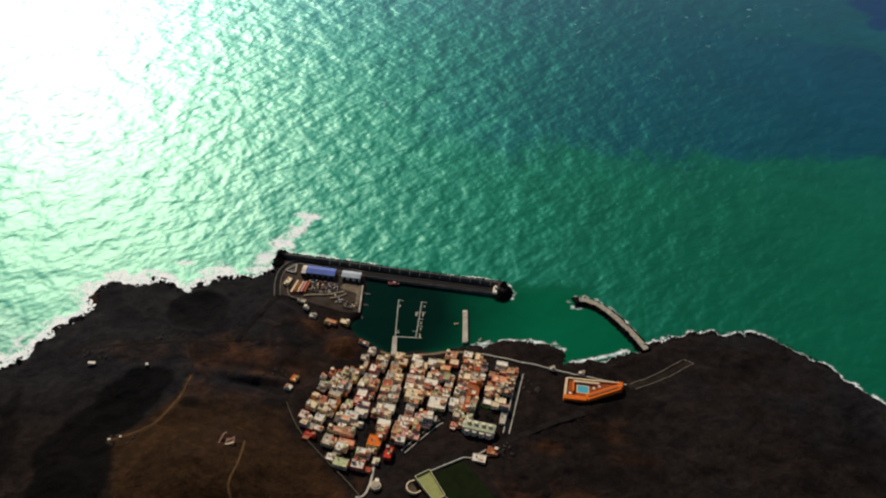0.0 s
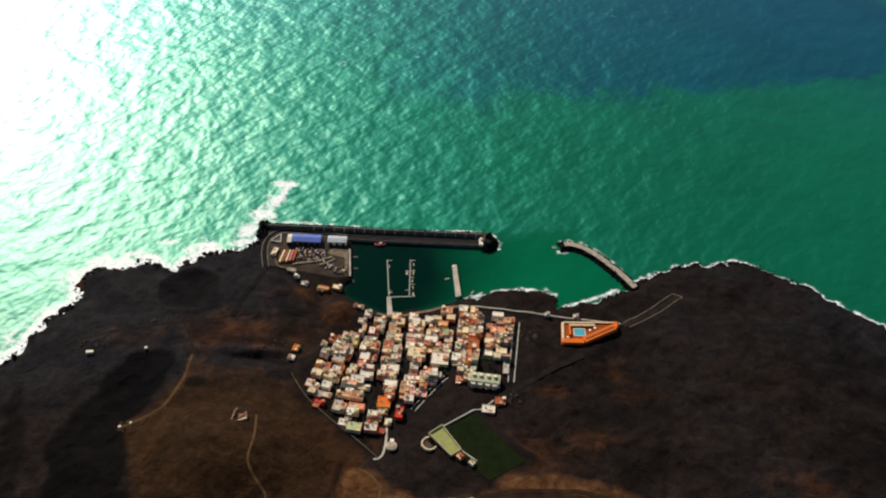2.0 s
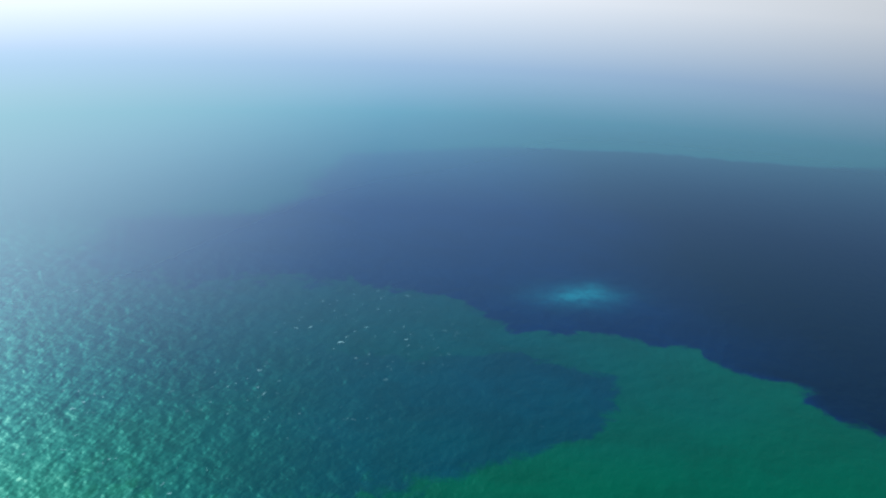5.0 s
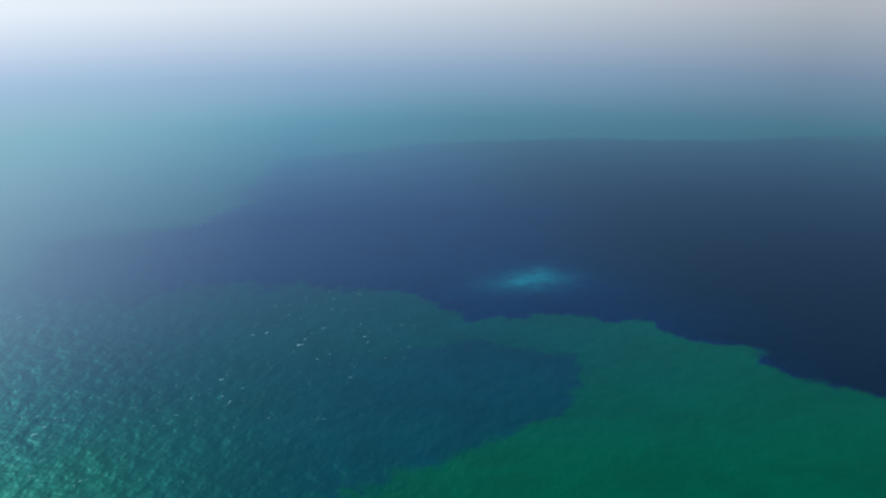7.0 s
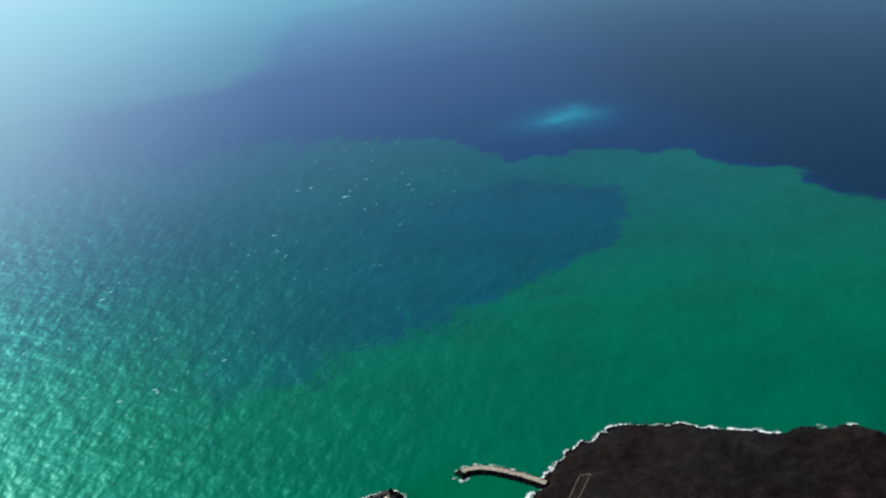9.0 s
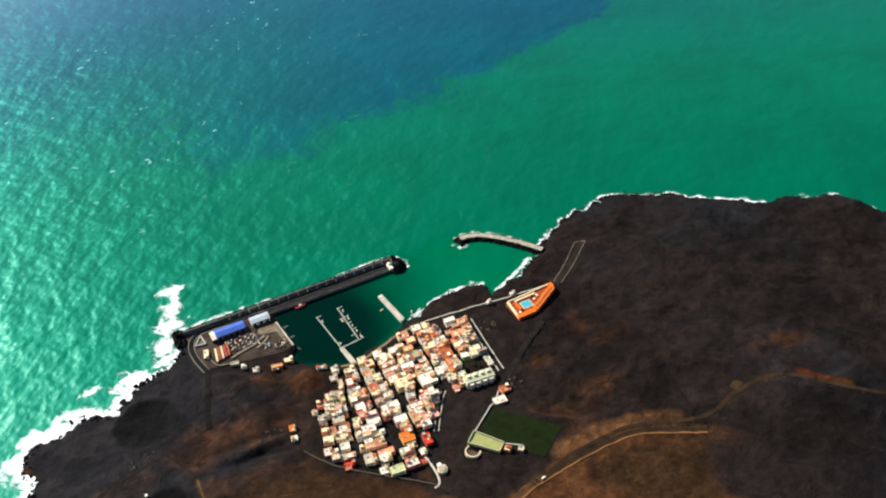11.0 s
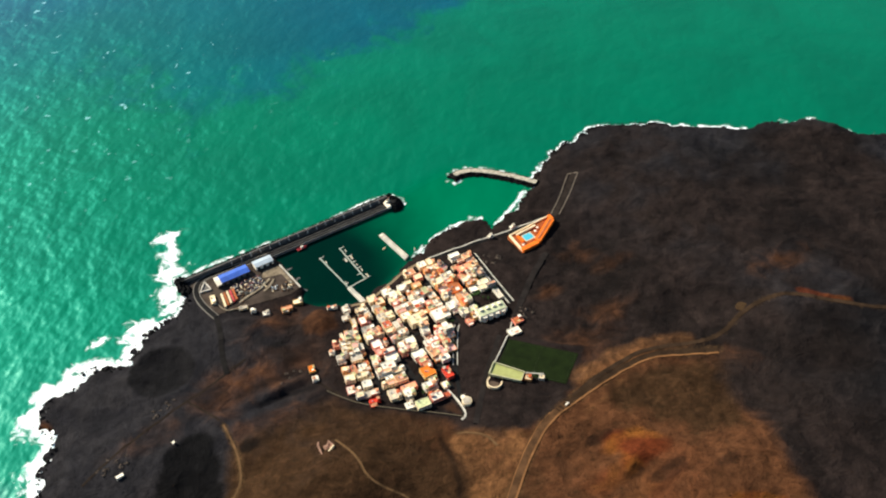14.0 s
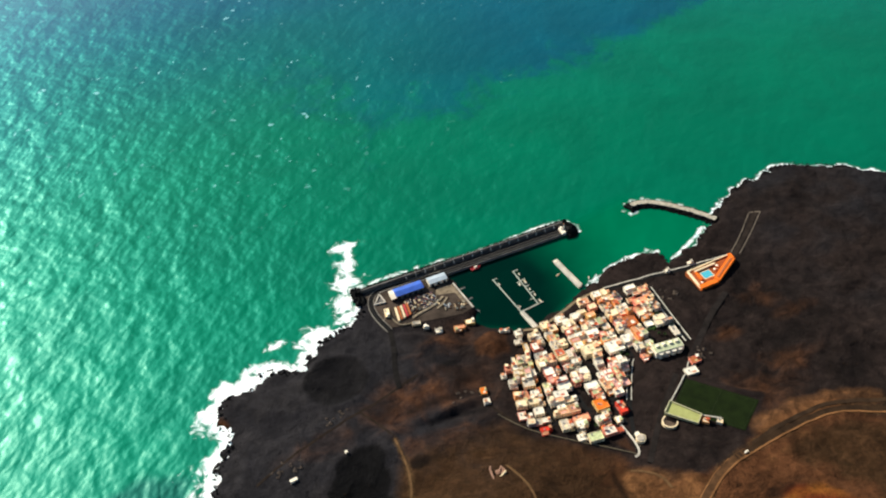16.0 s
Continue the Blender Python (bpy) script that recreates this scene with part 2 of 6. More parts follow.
def sea_material():
    m, n, l, b, out = nodes_of("sea_water")
    where = n.new("ShaderNodeNewGeometry").outputs["Position"]
    surf, vent = attribute(n, "surf"), attribute(n, "vent")
    shoal, pale = attribute(n, "shoal"), attribute(n, "pale")
    blotch = noise_node(n, l, where, 130, 5, 0.6, 0.6)
    green = mix_color(n, l, range_node(n, l, blotch, 0.3, 0.7), GREEN_A, GREEN_B)
    teal = mix_color(n, l, range_node(n, l, blotch, 0.3, 0.7), TEAL_A, TEAL_B)
    green = mix_color(n, l, attribute(n, "teal"), green, teal)
    blue = mix_color(n, l, range_node(n, l, blotch, 0.3, 0.7), BLUE_A, BLUE_B)
    murk = mix_color(n, l, range_node(n, l, blotch, 0.3, 0.7), LENS_A, LENS_B)
    wisps = math_node(n, l, "SUBTRACT", noise_node(n, l, where, 75, 7, 0.68, 0.5), 0.5)
    lens = math_node(n, l, "MULTIPLY", range_node(n, l, math_node(n, l, "MULTIPLY_ADD", wisps, 1.5, attribute(n, "lens_edge")), -0.16, 0.20), attribute(n, "lens_depth"))
    far = range_node(n, l, math_node(n, l, "MULTIPLY_ADD", wisps, 1.9, attribute(n, "far_edge")), -0.14, 0.14)
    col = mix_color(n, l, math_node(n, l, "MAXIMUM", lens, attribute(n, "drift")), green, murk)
    col = mix_color(n, l, far, col, blue)
    col = mix_color(n, l, attribute(n, "deep"), col, (0.000, 0.0040, 0.030))
    col = mix_color(n, l, shoal, col, (0.0000, 0.0085, 0.0060))
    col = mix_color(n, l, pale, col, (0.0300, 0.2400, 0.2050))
    fizz = noise_node(n, l, where, 30, 5, 0.7, 1.0)
    col = mix_color(n, l, math_node(n, l, "MULTIPLY", vent, range_node(n, l, fizz, 0.25, 0.75, 0.35, 1.0)), col, (0.0200, 0.3400, 0.4800))
    # swell and chop
    turn = n.new("ShaderNodeMapping")
    heading = n.new("ShaderNodeMapping")
    heading.inputs["Rotation"].default_value, turn.inputs["Scale"].default_value = (0, 0, radians(-52)), (0.9, 1.1, 1)
    l.new(where, heading.inputs["Vector"])
    l.new(heading.outputs[0], turn.inputs["Vector"])
    swell, chop = noise_node(n, l, turn.outputs[0], 34, 2.4, 0.5, 0.1), noise_node(n, l, turn.outputs[0], 12.0, 1.5, 0.5, 0.1)
    height = math_node(n, l, "ADD", math_node(n, l, "MULTIPLY", swell, 3.3), math_node(n, l, "MULTIPLY", chop, 0.55))
    bp = n.new("ShaderNodeBump")
    bp.inputs["Strength"].default_value, bp.inputs["Distance"].default_value = 1.0, 1.1
    l.new(height, bp.inputs["Height"])
    calm = attribute(n, "calm")
    l.new(math_node(n, l, "MULTIPLY_ADD", calm, -0.85, 1.0), bp.inputs["Strength"])
    l.new(col, b.inputs["Base Color"])
    soft = n.new("ShaderNodeBump")     # light from within the water blurs the waves
    soft.inputs["Strength"].default_value, soft.inputs["Distance"].default_value = 0.6, 0.7
    l.new(height, soft.inputs["Height"])
    l.new(soft.outputs[0], b.inputs["Normal"])
    b.inputs["Roughness"].default_value, b.inputs["Specular IOR Level"].default_value = 0.5, 0.0
    gloss = n.new("ShaderNodeBsdfGlossy")
    gloss.distribution = "BECKMANN"
    gloss.inputs["Color"].default_value = (0.08, 0.86, 0.74, 1)
    l.new(math_node(n, l, "MULTIPLY_ADD", attribute(n, "calm"), -0.3, 0.49), gloss.inputs["Roughness"])
    l.new(bp.outputs[0], gloss.inputs["Normal"])
    weight = n.new("ShaderNodeLayerWeight")
    weight.inputs["Blend"].default_value = 0.5
    still = math_node(n, l, "MULTIPLY_ADD", attribute(n, "calm"), -0.95, 1.0)
    gleam = math_node(n, l, "MULTIPLY_ADD", math_node(n, l, "POWER", weight.outputs["Facing"], 3.0), 0.25, 0.052)
    # blue-tinted gloss at grazing view, standing in for haze over distant water
    haze_sheen = n.new("ShaderNodeBsdfGlossy")
    haze_sheen.inputs["Roughness"].default_value, haze_sheen.inputs["Color"].default_value = 0.50, (0.46, 0.66, 0.98, 1)
    grazing = math_node(n, l, "MINIMUM", math_node(n, l, "MULTIPLY", math_node(n, l, "POWER", weight.outputs["Facing"], 7.0), 1.9), 0.82)
    water = n.new("ShaderNodeMixShader")
    l.new(math_node(n, l, "MULTIPLY", gleam, still), water.inputs[0])
    l.new(b.outputs[0], water.inputs[1])
    l.new(gloss.outputs[0], water.inputs[2])
    glint = n.new("ShaderNodeBsdfGlossy")
    glint.distribution = "BECKMANN"
    glint.inputs["Color"].default_value = (0.84, 0.96, 0.80, 1)
    l.new(math_node(n, l, "MULTIPLY_ADD", attribute(n, "calm"), -0.22, 0.37), glint.inputs["Roughness"])
    l.new(bp.outputs[0], glint.inputs["Normal"])
    sparkling = n.new("ShaderNodeMixShader")
    fresnel = n.new("ShaderNodeFresnel")
    fresnel.inputs["IOR"].default_value = 1.33
    mirror = math_node(n, l, "MINIMUM", math_node(n, l, "MULTIPLY", fresnel.outputs[0], 0.88), 0.16)
    l.new(math_node(n, l, "MULTIPLY", still, mirror), sparkling.inputs[0])
    l.new(water.outputs[0], sparkling.inputs[1])
    l.new(glint.outputs[0], sparkling.inputs[2])
    rough_water = sparkling
    water = n.new("ShaderNodeMixShader")
    l.new(grazing, water.inputs[0])
    l.new(rough_water.outputs[0], water.inputs[1])
    l.new(haze_sheen.outputs[0], water.inputs[2])
    # foam: breakers along the rocks, and specks of breaking crests out at sea
    tear = noise_node(n, l, where, 17, 7, 0.66, 1.2)
    breakers = range_node(n, l, math_node(n, l, "MULTIPLY_ADD", tear, 2.0, surf), 1.40, 1.86)
    crest = range_node(n, l, noise_node(n, l, turn.outputs[0], 16.0, 2.5, 0.5, 0.4), 0.660, 0.72)
    gust = attribute(n, "caps")
    specks = math_node(n, l, "MULTIPLY", math_node(n, l, "MULTIPLY", crest, gust), math_node(n, l, "SUBTRACT", 1.0, calm))
    foam = n.new("ShaderNodeBsdfPrincipled")
    froth = mix_color(n, l, range_node(n, l, noise_node(n, l, where, 8.0, 6, 0.75, 0.8), 0.34, 0.58), (0.58, 0.76, 0.80), (0.98, 1.0, 1.0))
    l.new(mix_color(n, l, range_node(n, l, surf, 0.02, 0.15), (0.40, 0.86, 0.96), froth), foam.inputs["Base Color"])
    foam.inputs["Roughness"].default_value, foam.inputs["Specular IOR Level"].default_value = 0.6, 0.5
    mx = n.new("ShaderNodeMixShader")
    l.new(math_node(n, l, "MAXIMUM", breakers, math_node(n, l, "MULTIPLY", specks, 0.55)), mx.inputs[0])
    l.new(water.outputs[0], mx.inputs[1])
    l.new(foam.outputs[0], mx.inputs[2])
    # far water thins out so the haze painted in the world shows through
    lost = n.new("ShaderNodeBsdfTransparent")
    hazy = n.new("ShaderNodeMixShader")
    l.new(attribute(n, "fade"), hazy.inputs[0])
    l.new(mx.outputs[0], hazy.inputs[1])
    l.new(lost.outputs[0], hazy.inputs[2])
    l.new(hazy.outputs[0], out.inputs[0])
    return m


GREEN_A, GREEN_B = (0.0000, 0.1080, 0.0480), (0.0000, 0.1340, 0.0610)
TEAL_A, TEAL_B = (0.0000, 0.1000, 0.0880), (0.0000, 0.1200, 0.1050)
LENS_A, LENS_B = (0.0000, 0.0410, 0.1000), (0.0000, 0.0560, 0.1280)
BLUE_A, BLUE_B = (0.0000, 0.0170, 0.1020), (0.0000, 0.0250, 0.1320)


def land_material():
    m, n, l, b, out = nodes_of("volcanic_ground")
    where = n.new("ShaderNodeNewGeometry").outputs["Position"]
    scrub, rust, pathway, ash = attribute(n, "scrub"), attribute(n, "rust"), attribute(n, "pathway"), attribute(n, "ash")
    coarse, fine = noise_node(n, l, where, 38, 6, 0.62, 0.8), noise_node(n, l, where, 3.2, 6, 0.7)
    lava = mix_color(n, l, range_node(n, l, coarse, 0.3, 0.72), (0.0098, 0.0070, 0.0065), (0.0215, 0.0145, 0.0128))
    lava = mix_color(n, l, range_node(n, l, fine, 0.52, 0.75), lava, (0.0270, 0.0210, 0.0180))
    cold = mix_color(n, l, range_node(n, l, coarse, 0.3, 0.72), (0.0138, 0.0130, 0.0152), (0.0222, 0.0203, 0.0220))
    lava = mix_color(n, l, attribute(n, "grey"), lava, cold)
    brown = mix_color(n, l, range_node(n, l, coarse, 0.3, 0.7), (0.0490, 0.0203, 0.0092), (0.0880, 0.0350, 0.0150))
    olive = attribute(n, "olive")
    patchy = noise_node(n, l, where, 24, 7, 0.7, 0.7)
    dry = mix_color(n, l, range_node(n, l, patchy, 0.3, 0.7), (0.0230, 0.0118, 0.0056), (0.0450, 0.0220, 0.0100))
    brown = mix_color(n, l, range_node(n, l, math_node(n, l, "MULTIPLY_ADD", patchy, 0.9, olive), 0.45, 1.05), brown, dry)
    tufts = range_node(n, l, noise_node(n, l, where, 7.0, 7, 0.75), 0.5, 0.66)
    brown = mix_color(n, l, math_node(n, l, "MULTIPLY", tufts, 0.5), brown, (0.0104, 0.0068, 0.0032))
    edge = math_node(n, l, "MULTIPLY_ADD", math_node(n, l, "SUBTRACT", coarse, 0.5), 0.7, scrub)
    col = mix_color(n, l, range_node(n, l, edge, 0.2, 0.8), lava, brown)
    tan = mix_color(n, l, range_node(n, l, patchy, 0.3, 0.7), (0.1050, 0.0470, 0.0190), (0.1900, 0.0850, 0.0330))
    col = mix_color(n, l, range_node(n, l, math_node(n, l, "MULTIPLY_ADD", math_node(n, l, "SUBTRACT", patchy, 0.5), 0.5, attribute(n, "tan")), 0.15, 0.85), col, tan)
    edge2 = math_node(n, l, "MULTIPLY_ADD", math_node(n, l, "SUBTRACT", coarse, 0.5), 0.5, rust)
    cinder = noise_node(n, l, where, 55, 3, 0.5, 0.3)
    red = mix_color(n, l, range_node(n, l, cinder, 0.50, 0.68), (0.0900, 0.0200, 0.0070), (0.1500, 0.0530, 0.0110))
    red = mix_color(n, l, math_node(n, l, "MULTIPLY", range_node(n, l, fine, 0.4, 0.7), 0.4), red, (0.0500, 0.0150, 0.0050))
    col = mix_color(n, l, range_node(n, l, edge2, 0.25, 0.95), col, red)
    # the ash mask also carries painted shade at ridges and the rust hill
    col = mix_color(n, l, ash, col, (0.0022, 0.0022, 0.0024))
    track = mix_color(n, l, range_node(n, l, fine, 0.3, 0.7), (0.0480, 0.0272, 0.0120), (0.0840, 0.0480, 0.0208))
    edge3 = math_node(n, l, "MULTIPLY_ADD", math_node(n, l, "SUBTRACT", fine, 0.5), 0.7, pathway)
    col = mix_color(n, l, range_node(n, l, edge3, 0.35, 0.75), col, track)
    mottle = n.new("ShaderNodeHueSaturation")     # clinker, dust and worn patches
    l.new(range_node(n, l, noise_node(n, l, where, 11, 8, 0.75, 0.6), 0.3, 0.72, 0.58, 1.34), mottle.inputs["Value"])
    l.new(col, mottle.inputs["Color"])
    l.new(mottle.outputs[0], b.inputs["Base Color"])
    b.inputs["Roughness"].default_value = 0.95
    b.inputs["Specular IOR Level"].default_value = 0.04
    bp = n.new("ShaderNodeBump")
    bp.inputs["Strength"].default_value, bp.inputs["Distance"].default_value = 1.0, 1.4
    l.new(math_node(n, l, "ADD", fine, math_node(n, l, "MULTIPLY", coarse, 3.0)), bp.inputs["Height"])
    l.new(bp.outputs[0], b.inputs["Normal"])
    return m


# ---- mesh helpers ----
def mesh_object(name, bm, material, parent=None, label="", recalc=True):
    if recalc:
        bmesh.ops.recalc_face_normals(bm, faces=bm.faces)
    me = bpy.data.meshes.new(name)
    bm.to_mesh(me)
    bm.free()
    for mt in material if isinstance(material, (list, tuple)) else [material]:
        me.materials.append(mt)
    ob = new(name, me)
    if parent is not None:
        ob.parent = parent
    if label:
        ob["label"] = label
    return ob


def part(name, bm, material, parent, label=""):
    return mesh_object(name, bm, material, parent, label)


def shared(name, me, parent, m):
    ob = new(name, me)
    ob.parent = parent
    ob.matrix_basis = m
    return ob


def thing(name, m, label, category, group="", kind=""):
    ob = new(name)
    ob.empty_display_size = 1.0
    ob.matrix_basis = m
    return tagged(ob, label, category, group, kind)


def box(bm, x0, x1, y0, y1, z0, z1, taper=0.0):
    c = [(x0, y0), (x1, y0), (x1, y1), (x0, y1)]
    lo = [bm.verts.new((x, y, z0)) for x, y in c]
    mx, my = (x0 + x1) / 2, (y0 + y1) / 2
    hi = [bm.verts.new((mx + (x - mx) * (1 - taper), my + (y - my) * (1 - taper), z1)) for x, y in c]
    bm.faces.new(lo[::-1]), bm.faces.new(hi)
    for k in range(4):
        bm.faces.new((lo[k], lo[(k + 1) % 4], hi[(k + 1) % 4], hi[k]))
    return bm


def boxes(*rows):
    bm = bmesh.new()
    for r in rows:
        box(bm, *r)
    return bm


def prism(bm, pts, z0, z1):
    lo, hi = [bm.verts.new((x, y, z0)) for x, y in pts], [bm.verts.new((x, y, z1)) for x, y in pts]
    bm.faces.new(lo[::-1]), bm.faces.new(hi)
    for k in range(len(pts)):
        j = (k + 1) % len(pts)
        bm.faces.new((lo[k], lo[j], hi[j], hi[k]))
    return bm


def drum(bm, x, y, r0, r1, z0, z1, sides=14):
    lo = [bm.verts.new((x + r0 * math.cos(a), y + r0 * math.sin(a), z0)) for a in np.linspace(0, 2 * math.pi, sides, False)]
    hi = [bm.verts.new((x + r1 * math.cos(a), y + r1 * math.sin(a), z1)) for a in np.linspace(0, 2 * math.pi, sides, False)]
    bm.faces.new(lo[::-1]), bm.faces.new(hi)
    for k in range(sides):
        j = (k + 1) % sides
        bm.faces.new((lo[k], lo[j], hi[j], hi[k]))
    return bm


def along(pts, step):
    """Points at even steps along a line, rounded at its corners."""
    p = np.array(pts, float)
    for _ in range(2):
        q = [p[0]]
        for a, b in zip(p, p[1:]):
            q += [a * 0.75 + b * 0.25, a * 0.25 + b * 0.75]
        p = np.array(q + [p[-1]])
    s = np.r_[0, np.cumsum(np.linalg.norm(np.diff(p, axis=0), axis=1))]
    at = np.linspace(0, s[-1], max(2, int(s[-1] / step)))
    return np.c_[np.interp(at, s, p[:, 0]), np.interp(at, s, p[:, 1])]


def ribbon(name, pts, width, material, rise=0.25, drop=1.5, label="", category="", kind="structure", height=None, level=None, step=4.0):
    """A road, pavement or wall that follows the ground along a line."""
    p = along(pts, step)
    d = np.gradient(p, axis=0)
    d /= np.linalg.norm(d, axis=1)[:, None]
    side = np.c_[-d[:, 1], d[:, 0]] * width / 2
    zs = ground_height(p[:, 0], p[:, 1])
    for s in (side, -side):
        zs = np.maximum(zs, ground_height(*(p + s).T))
    if level is not None:
        zs = np.full(len(p), level)
    bm = bmesh.new()
    rows = []
    for (x, y), (sx, sy), z in zip(p, side, zs):
        top = z + (height or rise)
        rows.append([bm.verts.new((x + sx, y + sy, z - drop)), bm.verts.new((x + sx, y + sy, top)),
                     bm.verts.new((x - sx, y - sy, top)), bm.verts.new((x - sx, y - sy, z - drop))])
    for a, b in zip(rows, rows[1:]):
        for k in range(3):
            bm.faces.new((a[k], a[k + 1], b[k + 1], b[k]))
    bm.faces.new(rows[0]), bm.faces.new(rows[-1][::-1])
    return tagged(mesh_object(name, bm, material), label, category, "", kind)


def grid_sheet(name, xs, ys, heights, attributes, material, keep=None):
    nx, ny = len(xs), len(ys)
    gx, gy = np.meshgrid(xs, ys, indexing="ij")
    verts = np.c_[gx.ravel(), gy.ravel(), heights.ravel()]
    idx = np.arange(nx * ny).reshape(nx, ny)
    quads = np.stack([idx[:-1, :-1], idx[1:, :-1], idx[1:, 1:], idx[:-1, 1:]], -1).reshape(-1, 4)
    if keep is not None:
        ok = keep.ravel()
        quads = quads[ok[quads].any(1)]
    me = bpy.data.meshes.new(name)
    me.vertices.add(len(verts))
    me.vertices.foreach_set("co", verts.astype(np.float32).ravel())
    me.loops.add(quads.size)
    me.loops.foreach_set("vertex_index", quads.astype(np.int32).ravel())
    me.polygons.add(len(quads))
    me.polygons.foreach_set("loop_start", np.arange(0, quads.size, 4, dtype=np.int32))
    me.update(calc_edges=True)
    me.polygons.foreach_set("use_smooth", np.ones(len(quads), bool))
    for key, values in attributes.items():
        me.attributes.new(key, "FLOAT", "POINT").data.foreach_set("value", np.asarray(values, np.float32).ravel())
    me.materials.append(material)
    return new(name, me)


def steps(*rows):
    """Grid lines: stretches of (from, to, step)."""
    return np.unique(np.concatenate([np.arange(a, b + 1e-6, s) for a, b, s in rows]).round(3))


# ---- sea ----
xs = steps((-40000, -8000, 4000), (-8000, -2000, 400), (-2000, -800, 40), (-800, -330, 12), (-330, 940, 3), (940, 2700, 12), (2700, 5000, 100),
           (5000, 40000, 3500))
ys = steps((-6000, -1200, 400), (-1200, -440, 40), (-440, 170, 3), (170, 1300, 8), (1300, 2600, 16), (2600, 6000, 60), (6000, 40000, 3400))
gx, gy = np.meshgrid(xs, ys, indexing="ij")
off = -inland(gx, gy)
LENS = [(130, 345), (365, 350), (518, 356), (681, 407), (872, 426), (951, 507), (1034, 640), (976, 691), (878, 790), (669, 811), (446, 960), (90, 1090), (-50, 700)]
FAR = [(1540, 60), (1378, 312), (1341, 383), (1322, 444), (1366, 502), (1267, 602), (1256, 699), (1088, 828), (989, 850), (901, 889), (857, 1082), (523, 1300), (254, 1303),
       (10, 1450), (80, 1850), (504, 1850), (707, 1970), (677, 2040), (892, 2411), (1473, 2419), (2007, 2233), (2366, 2004), (2850, 1850), (4600, 900), (4600, -400)]
wx, wy = gx + fractal(gx, gy, 130, 4, 0.7) * 30 + fractal(gx, gy + 50, 48, 2) * 12, gy + fractal(gx + 900, gy, 130, 4, 0.7) * 30 + fractal(gx, gy - 350, 48, 2) * 12
west = smooth(500, 50, gx)
lens_edge = np.clip(outline_distance(gx * 0.5 + wx * 0.5, gy * 0.5 + wy * 0.5, LENS) / (1 + 3.0 * smooth(750, 150, gx)) / 80, -1, 1)
lens_depth = (0.76 + 0.20 * smooth(500, 950, gx)) * (1 - 0.45 * west) * (0.85 + 0.22 * fractal(gx, gy, 300, 3))
far_d = outline_distance(wx, wy, FAR)
far_edge = np.clip(far_d / (1 + 3.0 * smooth(900, 300, gx)) / 80, -1, 1)
far_in = smooth(-14, 22, far_d / (1 + 4.0 * smooth(900, 300, gx)))
drift = (0.55 + 0.27 * smooth(560, 150, gx)) * smooth(340, 940, off + 60 * fractal(gx, gy, 200, 3)) * smooth(1300, 780, gx) * smooth(1800, 1450, gy)
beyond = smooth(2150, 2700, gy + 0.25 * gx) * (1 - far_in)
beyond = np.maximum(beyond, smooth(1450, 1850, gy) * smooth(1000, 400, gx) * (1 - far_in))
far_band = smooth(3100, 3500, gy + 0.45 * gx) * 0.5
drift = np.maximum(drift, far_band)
vent_at = 0.75 * bump_at(wx, wy, 1145, 1048, 62, 46) + 0.35 * bump_at(wx, wy, 1120, 1050, 110, 80)
inside_port = smooth(-30, 8, outline_distance(gx, gy, [(106, 12), (284, 12), (372, 24), (452, -58), (411, -77), (370, -97), (336, -66), (251, -82), (167, -122), (104, -86), (114, -60)]))
west_side = smooth(30, -20, gx)
reach = 6 + 2 * smooth(285, 300, gx) + (23 + 36 * fractal(gx, gy, 45, 3)) * west_side + 2 * smooth(440, 480, gx) * (0.5 + 1.2 * fractal(gx, gy, 60, 2))
surf = np.clip(1 - np.clip(off, 0, None) / reach, 0, 1) * (1.0 + 0.2 * west_side + (1 - west_side) * (0.7 * smooth(-0.28, 0.2, fractal(gx + 70, gy, 55, 3)) - 0.70)) * (1 - inside_port * smooth(262, 248, gx))
surf = np.maximum(surf, (0.60 + 0.1 * smooth(100, 190, gx)) * np.clip(1 - line_distance(gx, gy, [(-2, 37), (36, 38), (73, 37), (110, 34.5), (145, 28.5), (186, 29.5), (228, 32), (274, 34), (288, 29), (296, 16), (294, 4)]) / 5.0 + 0.35 - 0.25 * smooth(268, 284, gx), 0, 1))
surf = np.maximum(surf, 0.5 * np.clip(1 - line_distance(gx, gy, [(378, 2), (368, 4), (364, 14), (371, 23), (384, 26), (402, 20), (422, 6), (438, -12), (452, -32)]) / 5.5 + 0.3, 0, 1))
surf = np.maximum(surf, 0.8 * np.clip(1 - line_distance(gx, gy, [(-29, -6), (-22, 22), (-7, 54), (5, 85), (15, 116)]) / 24, 0, 1))
for bx, by, rx, ry, k in ((-22, 22, 20, 15, 1.0), (-8, 52, 22, 15, 1.05), (4, 84, 17, 14, 1.0), (15, 114, 27, 9, 0.95), (-118, -9, 18, 9, 0.85), (-29, -6, 18, 12, 1.0)):
    surf = np.maximum(surf, k * bump_at(wx * 0.15 + gx * 0.85, gy, bx, by, rx, ry))
for line in ([(262, -83), (298, -74), (336, -65), (350, -76)], [(370, -92), (390, -85), (411, -75), (436, -61)]):
    surf = np.maximum(surf, 0.9 * np.clip(1 - line_distance(gx, gy, line) / (7 + 4 * fractal(gx, gy, 22, 2)), 0, 1))
surf = surf * smooth(-14, -6, off)
shelf = 0.10 * smooth(320, 80, off) * smooth(330, 480, gx)
reef = 0.85 * smooth(1.25, 0.5, ((gx + 300) / 62) ** 2 + ((gy + 165) / 46) ** 2 + 0.7 * fractal(gx, gy, 40, 4))
shoal = 0.97 * inside_port * smooth(330, 190, gx + 20 * fractal(gx, gy, 40, 2))
